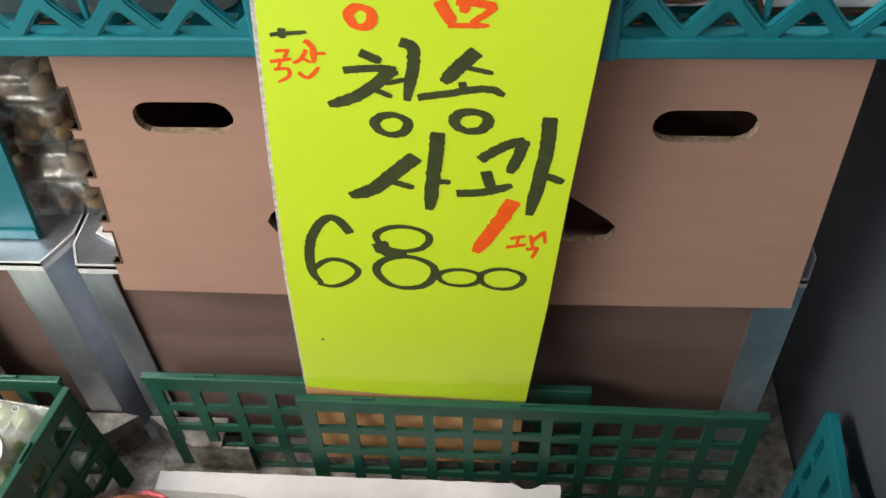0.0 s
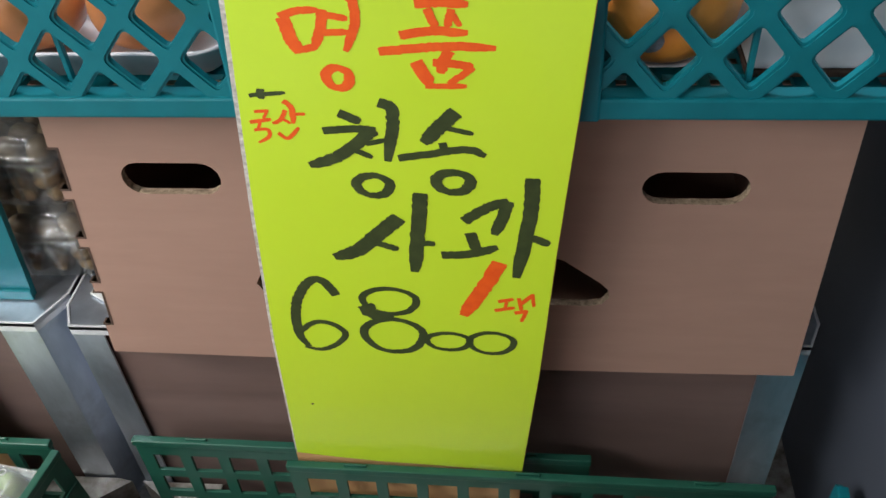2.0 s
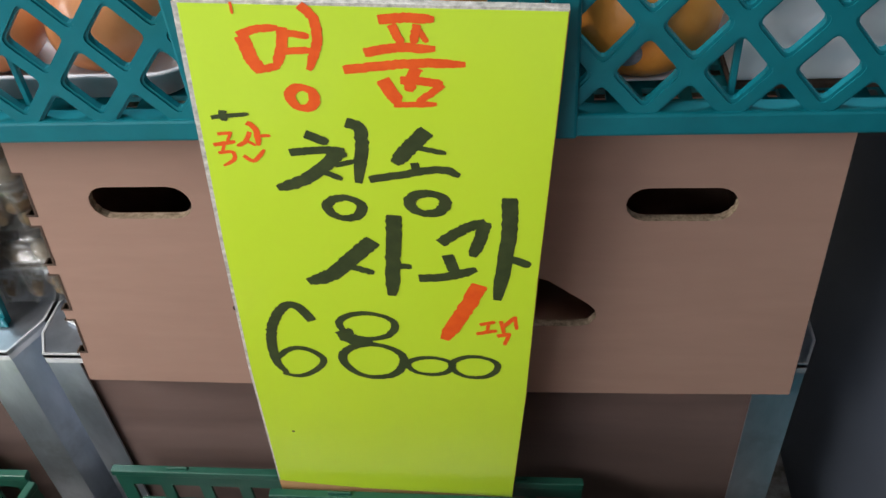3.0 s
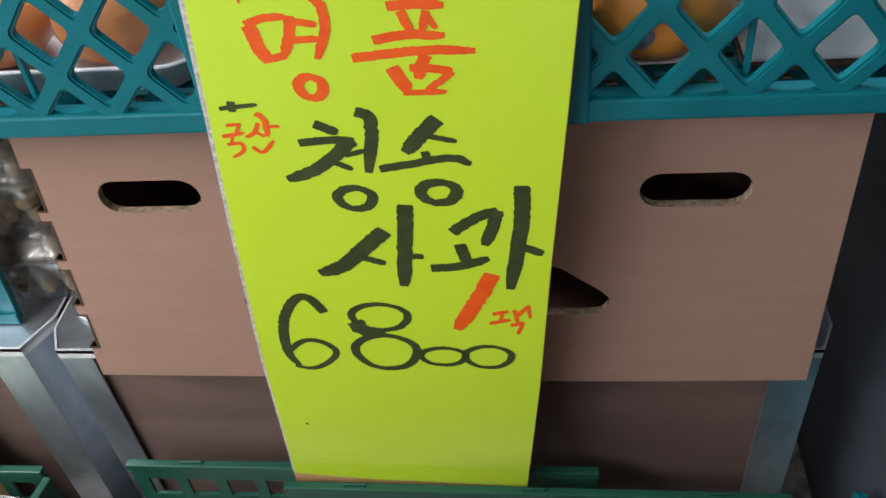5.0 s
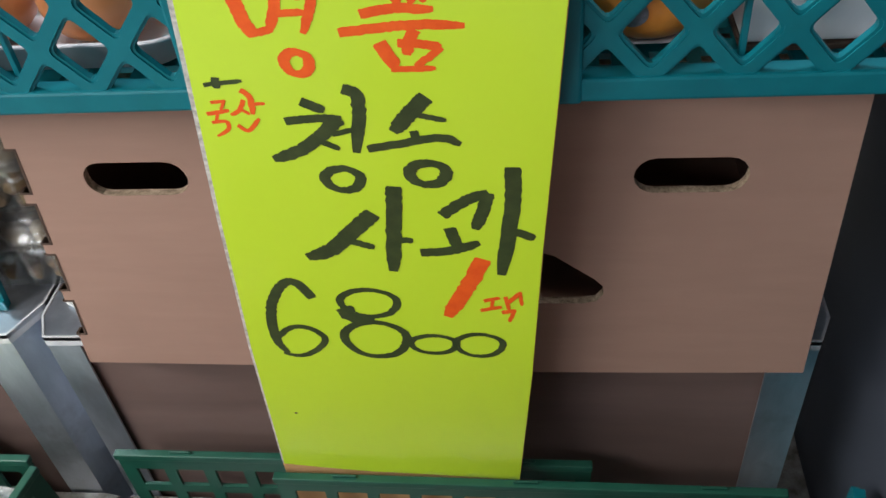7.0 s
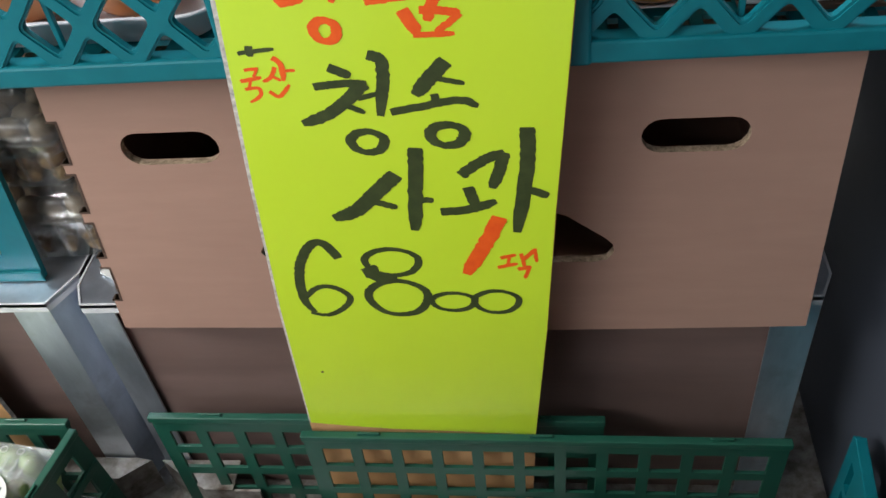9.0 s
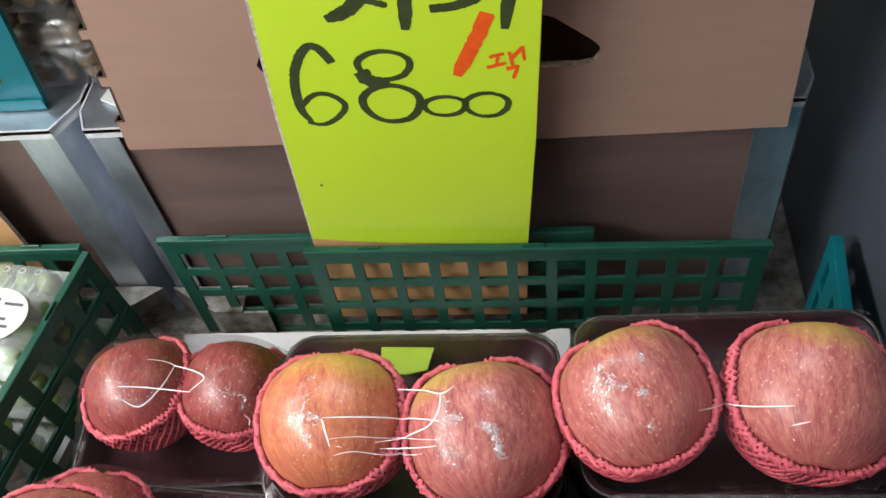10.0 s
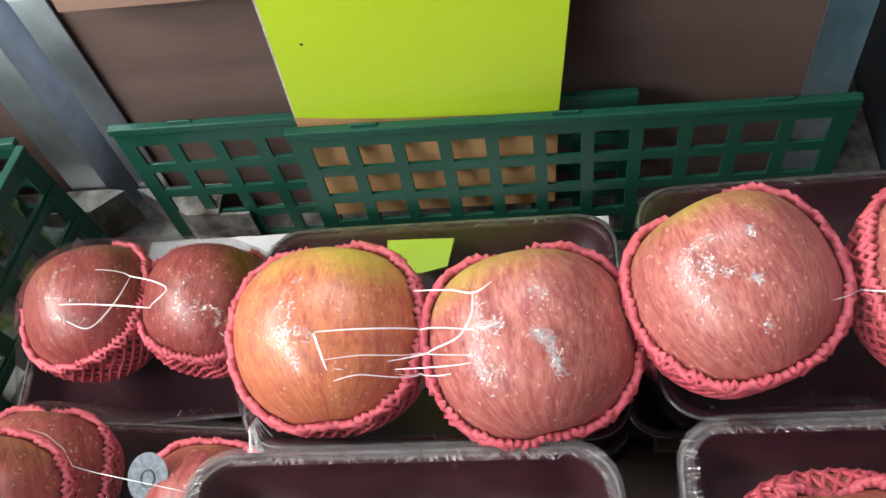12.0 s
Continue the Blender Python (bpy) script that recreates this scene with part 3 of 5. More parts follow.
def letter(name, ink, strokes):
    bm = bmesh.new()
    for line, width, closed in strokes:
        LIFT[0] += 1
        y = -0.00012 - 0.00002 * (LIFT[0] % 12)
        n = len(line)
        length = sum((line[i + 1] - line[i]).length for i in range(n - 1))
        sides = []
        for i, p in enumerate(line):
            a = line[(i + 1) % n] if closed or i < n - 1 else p
            b = line[i - 1] if closed or i > 0 else p
            d = (a - b).normalized()
            # a slanted, flat marker tip: wider across the slant than along it
            k = 0.82 + 0.40 * abs(d.x * 0.35 + d.y * 0.94) if closed else 0.95 + 0.10 * abs(d.y)
            if not closed:
                t = i / (n - 1)
                k *= min(1.0, 0.86 + 3.2 * t) * min(1.0, 0.55 + 2.2 * (1 - t))
            j = 1 + 0.20 * noise.noise(Vector((p.x * 420, p.y * 420, LIFT[0]))) + 0.12 * noise.noise(Vector((p.x * 1500, p.y * 1500, LIFT[0])))
            side = Vector((-d.y, d.x)) * width / 2 * k
            sides.append((bm.verts.new((p.x + side.x * j, y, p.y + side.y * j)), bm.verts.new((p.x - side.x * (2 - j), y, p.y - side.y * (2 - j)))))
        for i in range(n if closed else n - 1):
            a, b = sides[i], sides[(i + 1) % n]
            bm.faces.new((a[0], b[0], b[1], a[1]))
    part(name, bm, ink, paper)


letter("syllable_myeong", ink_red, [
    brush(7.7, (-30.2, 480.1), (-28.1, 468.5), (-24.7, 457.4)),
    brush(4.8, (-31.8, 480.5), (-22.3, 483.8), (-9.6, 484.6)),
    brush(5.8, (-7.8, 484.9), (-10.1, 473.1), (-15.5, 460.9)),
    brush(4.9, (-27.7, 458.5), (-13.7, 461.1)),
    brush(4.4, (-7.6, 481.6), (5.7, 479.0)),
    brush(4.5, (-9.7, 470.1), (5.0, 470.7)),
    brush(5.3, (3.8, 497.4), (9.5, 490.1), (9.9, 478.5), (6.5, 468.6), (1.7, 458.0)),
    ring(-5.3, 440.0, 6.8, 7.1, 5.3),
])
letter("syllable_pum", ink_red, [
    brush(6.0, (42.7, 487.6), (56.1, 488.4), (71.2, 486.8)),
    brush(4.8, (49.0, 484.8), (53.1, 473.0)),
    brush(4.4, (62.3, 484.4), (59.2, 473.2)),
    brush(3.3, (62.8, 480.9), (66.4, 473.4)),
    brush(6.0, (32.9, 467.9), (49.1, 470.7), (70.4, 469.4)),
    brush(6.1, (20.3, 457.5), (39.1, 459.6), (63.5, 460.8), (85.4, 459.3)),
    brush(6.3, (59.8, 458.0), (55.9, 450.8), (54.2, 442.7)),
    brush(7.7, (40.6, 451.2), (47.2, 435.3)),
    brush(5.6, (49.9, 450.3), (64.2, 448.9), (72.5, 447.0)),
    brush(4.4, (72.5, 447.0), (65.3, 440.9), (57.7, 435.6)),
    brush(4.0, (44.5, 434.1), (68.3, 434.0)),
])
letter("syllable_guk", ink_black, [
    brush(3.1, (-60.6, 427.6), (-49.0, 428.6), (-38.3, 429.5)),
    brush(4.5, (-52.7, 432.4), (-53.5, 424.9)),
])
letter("syllable_guk", ink_red, [
    brush(2.4, (-60.1, 415.5), (-51.1, 416.3)),
    brush(1.8, (-52.3, 415.6), (-55.6, 410.1)),
    brush(2.9, (-64.6, 407.2), (-50.9, 409.5)),
    brush(1.9, (-57.7, 408.4), (-61.0, 400.9)),
    brush(2.5, (-63.3, 401.2), (-54.7, 401.6), (-55.2, 395.8), (-62.6, 391.0)),
])
letter("syllable_san", ink_red, [
    brush(2.7, (-40.8, 416.6), (-45.1, 409.4), (-50.7, 406.3)),
    brush(2.1, (-44.8, 410.6), (-39.4, 406.4)),
    brush(3.6, (-41.1, 423.3), (-36.9, 418.5), (-37.8, 406.3)),
    brush(2.4, (-36.9, 413.4), (-29.2, 413.8)),
    brush(2.7, (-48.6, 399.0), (-43.2, 394.8), (-35.0, 403.3)),
])
letter("syllable_cheong", ink_black, [
    brush(6.5, (-9.1, 414.6), (3.4, 407.7)),
    brush(6.0, (-20.7, 400.6), (-4.8, 402.4), (12.1, 402.1)),
    brush(8.6, (10.6, 402.2), (-3.4, 388.7), (-19.4, 377.6), (-33.9, 372.9)),
    brush(4.3, (-7.4, 388.2), (7.4, 379.5)),
    brush(4.0, (4.4, 390.4), (17.0, 393.6)),
    brush(7.6, (15.7, 422.3), (22.9, 418.4), (22.3, 403.5), (16.4, 376.2)),
    ring(4.9, 355.4, 10.7, 8.8, 5.8),
])
letter("syllable_song", ink_black, [
    brush(9.6, (61.3, 415.4), (51.9, 405.5), (39.9, 391.3)),
    brush(4.0, (53.6, 403.5), (70.8, 398.6)),
    brush(5.0, (51.5, 391.9), (52.7, 384.2)),
    brush(6.1, (23.4, 379.0), (44.8, 383.0), (66.4, 386.3), (77.6, 381.1)),
    ring(56.6, 358.9, 10.9, 8.5, 6.5),
])
letter("syllable_sa", ink_black, [
    brush(11.5, (18.7, 326.6), (2.4, 309.7), (-14.0, 293.5), (-31.3, 285.9)),
    brush(5.8, (0.1, 301.7), (15.3, 295.2)),
    brush(9.6, (34.7, 349.3), (30.3, 313.6), (24.3, 271.8)),
    brush(5.6, (31.1, 301.8), (41.1, 301.8)),
])
letter("syllable_gwa", ink_black, [
    brush(8.2, (61.4, 323.6), (76.1, 335.5), (91.2, 343.3)),
    brush(8.1, (91.1, 342.6), (87.5, 328.8), (81.5, 311.0)),
    brush(7.8, (65.3, 312.9), (68.9, 295.5)),
    brush(8.1, (44.6, 290.1), (62.7, 291.4), (83.6, 298.8)),
    brush(9.5, (106.6, 363.0), (104.8, 325.1), (96.0, 267.3)),
    brush(6.9, (104.0, 309.9), (118.6, 302.5)),
])
letter("pack_mark", ink_red, [
    brush(11.2, (85.0, 283.3), (72.8, 255.7), (56.6, 223.0)),
    brush(3.6, (82.9, 240.4), (94.1, 243.8)),
    brush(2.4, (89.2, 240.5), (87.4, 231.2)),
    brush(3.7, (80.1, 230.1), (95.0, 234.1)),
    brush(2.8, (97.9, 245.2), (99.8, 230.4)),
    brush(3.5, (99.1, 237.9), (108.4, 249.9)),
    brush(2.6, (107.8, 249.9), (108.7, 235.2)),
    brush(4.2, (94.8, 227.5), (104.7, 230.0)),
    brush(2.9, (103.5, 230.0), (99.7, 217.0)),
])
letter("digit_six", ink_black, [
    brush(7.5, (-36.6, 243.3), (-43.2, 258.3), (-52.1, 260.5), (-62.6, 247.1), (-70.4, 225.6), (-73.2, 195.3), (-67.9, 178.4)),
    brush(5.1, (-74.5, 195.3), (-58.9, 209.9), (-45.2, 208.7), (-36.4, 197.2), (-43.1, 184.4), (-57.9, 175.4), (-71.7, 178.3)),
])
letter("digit_eight", ink_black, [
    ring(2.6, 237.8, 20.0, 14.7, 4.8),
    ring(1.6, 195.8, 23.0, 20.8, 5.7),
    brush(12.7, (-16.6, 233.2), (-10.8, 222.7), (3.6, 218.1)),
])
letter("digit_zero", ink_black, [
    ring(43.7, 190.2, 16.6, 10.8, 4.3),
])
letter("digit_zero", ink_black, [
    ring(77.0, 189.5, 17.0, 13.3, 4.3),
])
letter("pen_dot", ink_black, [
    brush(2.6, (-81.2, 95.0), (-79.5, 93.2)),
])
letter("pen_dash", ink_red, [
    brush(1.4, (-30.9, 500.4), (-31.4, 493.3)),
])


# ---- green crate walls round the apples ----
def window_wall(name, label, length, height, cols, rows, side, bar, rim, at, slant=0.0, thick=0.0032, end=None, opening=None, group="green crate walls"):
    """A crate wall with rows of square windows, a thicker top rim and clip lugs."""
    ob = thing(name, label, "crate wall", at, group=group)
    end = end if end is not None else side
    xs, zs = [0.0, end], [0.0, bar]
    w = (length - 2 * end - (cols - 1) * bar) / cols
    for c in range(cols):
        xs += [xs[-1] + w] + ([xs[-1] + w + bar] if c < cols - 1 else [])
    xs.append(length)
    gap = (height - rim - bar - (rows - 1) * bar) / rows if opening is None else opening
    zs = [height, height - rim]
    for r in range(rows):
        zs += [zs[-1] - gap] + ([zs[-1] - gap - bar] if r < rows - 1 else [])
    zs = list(reversed(zs + [0.0]))
    part("wall_grid", grid_plate(xs, zs, lambda i, j: i % 2 == 1 and j % 2 == 1, thick, slant), green, ob)
    lean = slant * height
    part("rim", box_bm(lean - 0.001, length + lean + 0.001, -0.003, thick + 0.002, height - 0.006, height + 0.002, bevel=0.0012), green, ob)
    for j in range(1, rows):
        z = (zs[2 * j] + zs[2 * j + 1]) / 2
        part("rib", box_bm(slant * z + 0.002, length + slant * z - 0.002, thick + 0.0002, thick + 0.0022, z - bar * 0.3, z + bar * 0.3, bevel=0.0006), green, ob)
    for k in range(3):
        x = length * (0.12 + 0.36 * k) + lean
        part("lug", box_bm(x, x + 0.022, 0.0002, thick - 0.0004, height + 0.0015, height + 0.0052, bevel=0.0012), green, ob)
    return ob


window_wall("crate_wall", "dark green plastic crate wall with square windows behind the sign", 0.450, 0.1725, 11, 4, 0.0138, 0.0115, 0.0235,
            pose(-0.286, 0.6180, 0.6020, 0, 0.35, 0), opening=0.0270)
window_wall("crate_wall", "dark green plastic crate wall with square windows in front of the sign", 0.446, 0.1815, 11, 4, 0.0155, 0.0107, 0.0205,
            pose(-0.1215, 0.5880, 0.6065, 0, 0.9, 0), opening=0.0288)
window_wall("crate_wall", "dark green plastic side wall of the apple crate", 0.52, 0.197, 11, 4, 0.018, 0.016, 0.018,
            pose(-0.342, 0.597, 0.6015, 0, 0, -99.5), slant=0.06)
window_wall("crate_wall", "dark green plastic back wall of the neighbouring crate", 0.40, 0.187, 11, 4, 0.016, 0.0105, 0.020,
            pose(-0.760, 0.600, 0.6015, 0, 0, 0))
ob = thing("crate_wall", "teal plastic side wall of the apple crate with slanted end", "crate wall", pose(0.383, 0.604, 0.6015, 0, 0, -96), group="green crate walls")
part("wall_grid", plate([(0.0, 0.0), (0.50, 0.0), (0.50, 0.182), (0.012, 0.182), (0.004, 0.176)],
     [[(x, z), (x + 0.012, z), (x + 0.012, z + 0.036), (x, z + 0.036)] for x in (0.020, 0.060, 0.10, 0.14, 0.18, 0.22, 0.26, 0.30) for z in (0.03, 0.076, 0.122)], 0.006), teal, ob)
part("rim", box_bm(0.012, 0.50, -0.002, 0.008, 0.180, 0.186, bevel=0.001), teal, ob)

# white paperboard carton under the packs, torn at its far edge
far = []
for i in range(45):
    x = -0.283 + 0.423 * i / 44
    far.append((x, 0.5730 + 0.0018 * noise.noise(Vector((x * 60, 1, 0))) - (0.006 if 0.10 < x < 0.118 else 0)))
ob = part("paper_sheet", extrude_outline([(-0.283, 0.42), (0.330, 0.42), (0.330, 0.520), (0.140, 0.520)] + list(reversed(far)), 0.6630, 0.6660), white_paper)
tagged(ob, "white paperboard sheet with a torn edge in the apple crate", "paperboard sheet")
ob = thing("kraft_carton", "low brown cardboard carton under the paper sheet", "carton")
part("body", extrude_outline([(-0.275, 0.35), (0.325, 0.35), (0.325, 0.512), (0.132, 0.512), (0.132, 0.560), (-0.275, 0.560)], DECK + 0.001, 0.6625), cardboard, ob)
ob = thing("kraft_carton", "flat brown cardboard carton raising the apple packs", "carton")
part("body", box_bm(-0.300, 0.325, 0.346, 0.482, 0.6665, 0.7345, bevel=0.002), cardboard, ob)
# filler carton; dark brown puts the gap's shade into its colour
ob = thing("kraft_carton", "added carton under the front apple packs, coloured dark like the shaded gap", "carton")
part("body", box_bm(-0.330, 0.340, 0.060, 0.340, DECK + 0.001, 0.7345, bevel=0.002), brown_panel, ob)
ob = thing("kraft_carton", "flat brown cardboard box raising the front packs", "carton")
part("body", box_bm(-0.085, 0.335, 0.070, 0.275, 0.7355, 0.7690, bevel=0.002), cardboard, ob)
ob = thing("kraft_carton", "thin flat brown carton under an apple pack", "carton")
part("body", box_bm(0.150, 0.345, 0.332, 0.458, 0.7350, 0.7565, bevel=0.002), cardboard, ob)
ob = part("paper_scrap", extrude_outline([(0.300, 0.600), (0.322, 0.560), (0.350, 0.566), (0.345, 0.582)], DECK + 0.0005, DECK + 0.0035), cardboard)
tagged(ob, "torn brown cardboard scrap in the crate corner", "cardboard scrap")


# ---- apples ----
from mathutils.bvhtree import BVHTree


def apple_point(R, lat, lon, seed):
    c, s = math.cos(lat), math.sin(lat)
    c, s = abs(c) ** 0.86, math.copysign(abs(s) ** 0.86, s)
    z = 0.94 * s - (0.30 * math.exp(-(c / 0.26) ** 2) if s > 0 else -0.12 * math.exp(-(c / 0.22) ** 2))
    r = c * (1.0 + 0.045 * s) * (1 + 0.018 * math.cos(5 * lon) * (0.5 - 0.5 * s))
    p = Vector((r * math.cos(lon), r * math.sin(lon), z)) * R
    return p * (1 + 0.035 * noise.noise(p * 20 + Vector((seed, 0, 0))))


def apple_bm(R, seed):
    bm = bmesh.new()
    rows, cols = 26, 40
    grid = [[bm.verts.new(apple_point(R, radians(-88 + 176 * i / rows), 2 * math.pi * j / cols, seed)) for j in range(cols)] for i in range(rows + 1)]
    for i in range(rows):
        for j in range(cols):
            k = (j + 1) % cols
            bm.faces.new((grid[i][j], grid[i][k], grid[i + 1][k], grid[i + 1][j]))
    bm.faces.new(grid[0])
    bm.faces.new(grid[-1])
    return bm


def net_bm(tree, turn, R, rim, seed=0.0, n=38):
    """A foam net sleeve on the skin: crossing strands over the lower part of a fruit and a thick braided rim.
    turn: the net's own axis in the fruit's space; rim: latitude in degrees about that axis."""
    bm = bmesh.new()
    rows = 15
    lats = [radians(-78 + (rim + 78) * i / rows) for i in range(rows + 1)]

    def on(lat, lon, lift):
        d = turn @ Vector((math.cos(lat) * math.cos(lon), math.cos(lat) * math.sin(lon), math.sin(lat)))
        hit = tree.ray_cast(d * R * 3, -d)[0]
        return (hit if hit else d * R) + d * lift
    for way in (1, -1):
        for k in range(n):
            pts = [on(lats[i], 2 * math.pi * (k + way * 0.5 * i) / n, 0.0013 + 0.0003 * way) for i in range(rows + 1)]
            tube(bm, pts, 0.00145, 4)
    loops = 40
    for phase in (0, 1):
        pts = []
        for i in range(loops * 2):
            a = 2 * math.pi * i / (loops * 2)
            up = 1 if (i + phase) % 2 else -1
            wob = 0.060 * noise.noise(Vector((math.cos(a) * 2.2, math.sin(a) * 2.2, R * 90 + seed))) + 0.035 * noise.noise(Vector((i * 1.7, phase, R * 50 + seed)))
            pts.append(on(radians(rim + 0.8) + up * 0.0034 / R + wob, a, 0.0022 + (0.0012 if (i // 2 + phase) % 2 else 0.0)))
        tube(bm, pts, 0.0023, 6, closed=True)
    return bm


def tray_bm(w, d, h, wall=0.0012, r=0.022):
    """An open tray with rounded corners, sloping walls and a rolled rim. Base at z = 0, centred."""
    bm = bmesh.new()

    def loop(hw, hd, rr, z):
        pts = []
        for cx, cy, a0 in ((hw - rr, hd - rr, 0), (-hw + rr, hd - rr, 90), (-hw + rr, -hd + rr, 180), (hw - rr, -hd + rr, 270)):
            for i in range(7):
                a = radians(a0 + 15 * i)
                pts.append(bm.verts.new((cx + rr * math.cos(a), cy + rr * math.sin(a), z)))
        return pts
    W2, D2 = w / 2, d / 2
    loops = [loop(W2 - 0.012, D2 - 0.012, r * 0.8, 0), loop(W2 - 0.003, D2 - 0.003, r, h * 0.9), loop(W2, D2, r, h * 0.94), loop(W2, D2, r, h),
             loop(W2 - 0.003, D2 - 0.003, r * 0.95, h), loop(W2 - 0.0045, D2 - 0.0045, r * 0.95, h * 0.88), loop(W2 - 0.013, D2 - 0.013, r * 0.8, wall)]
    for a, b in zip(loops, loops[1:]):
        n = len(a)
        for i in range(n):
            bm.faces.new((a[i], a[(i + 1) % n], b[(i + 1) % n], b[i]))
    bm.faces.new(loops[0])
    bm.faces.new(loops[-1])
    return bm


def film_bm(w, d, h, apples):
    """Film stretched over fruit and tray rim: the hull of both, from just above the base."""
    bm = bmesh.new()
    for sx in (-1, 1):
        for sy in (-1, 1):
            for a in (0, 30, 60, 90):
                for z in (0.004, h + 0.001):
                    k = 0.0015
                    bm.verts.new((sx * (w / 2 - 0.02 + (0.02 + k) * math.cos(radians(a))), sy * (d / 2 - 0.02 + (0.02 + k) * math.sin(radians(a))), z))
    for c, R in apples:
        for i in range(15):
            lat = radians(-5 + 95 * i / 14)
            for j in range(40):
                lon = 2 * math.pi * j / 40
                bm.verts.new(Vector(c) + Vector((math.cos(lat) * math.cos(lon), math.cos(lat) * math.sin(lon), math.sin(lat))) * (R + 0.0028))
    made = bmesh.ops.convex_hull(bm, input=bm.verts)
    bmesh.ops.delete(bm, geom=list({g for g in made["geom_interior"] + made["geom_unused"] if isinstance(g, bmesh.types.BMVert)}), context="VERTS")
    long = [e for e in bm.edges if e.calc_length() > 0.012]
    bmesh.ops.subdivide_edges(bm, edges=long, cuts=3, use_grid_fill=True)
    bmesh.ops.triangulate(bm, faces=bm.faces)
    for v in bm.verts:
        if v.co.z > h:
            v.co += Vector((0, 0, 0.0007)) * noise.noise(v.co * 90)
    return bm


def crumple_bm(apples, chains, seed):
    """Film glints drawn as fine crinkles: short bent pale ridges strewn along lines. chains: spread, count, then fruit
    and direction (x, y).
    """
    r = random.Random(seed)
    bm = bmesh.new()
    for spread, count, *line in chains:
        n = line[0][0]
        c, R = Vector(apples[n][0]), apples[n][1] + 0.0032
        for _ in range(int(count * 2.2)):
            at = r.uniform(0, len(line) - 1.001)
            one, two = line[int(at)], line[int(at) + 1]
            k = at - int(at)
            wide = spread * (0.25 + 0.75 * abs(math.sin(5 * at + seed)))
            x, y = one[1] + k * (two[1] - one[1]) + r.gauss(0, wide * 0.55), one[2] + k * (two[2] - one[2]) + r.gauss(0, wide * 0.55)
            a = math.atan2(two[2] - one[2], two[1] - one[1]) + r.gauss(0, 0.9)
            pts = []
            for _ in range(r.randint(2, 4)):
                k = min(0.96, math.hypot(x, y)) / max(1e-6, math.hypot(x, y))
                p = Vector((x * k, y * k, 0))
                pts.append(c + Vector((p.x, p.y, math.sqrt(max(0.03, 1 - p.length_squared)))).normalized() * R)
                a += r.gauss(0, 0.7)
                step = r.uniform(0.008, 0.024)
                x, y = x + step * math.cos(a), y + step * math.sin(a)
            tube(bm, pts, r.uniform(0.00006, 0.00024), 3)
    return bm


def rim_crinkle_bm(w, d, h, count, seed):
    """Gathered film along the tray's rim: many fine ridges running over the edge."""
    r = random.Random(seed)
    bm = bmesh.new()
    for _ in range(count):
        side = r.choice((0, 0, 1, 2, 3))
        u = r.uniform(-0.46, 0.46)
        if side < 2:
            x, y, dx, dy = u * w, (0.5 - side) * d, r.uniform(-0.005, 0.005), (-0.005 if side == 0 else 0.005)
        else:
            x, y, dx, dy = (2.5 - side) * w, u * d, (-0.005 if side == 2 else 0.005), r.uniform(-0.005, 0.005)
        z = h + 0.0022
        tube(bm, [(x, y, z - 0.002), (x + dx * 0.5, y + dy * 0.5, z), (x + dx * 1.4, y + dy * 1.2, z + 0.0012)], r.uniform(0.00006, 0.00018), 3)
    return bm


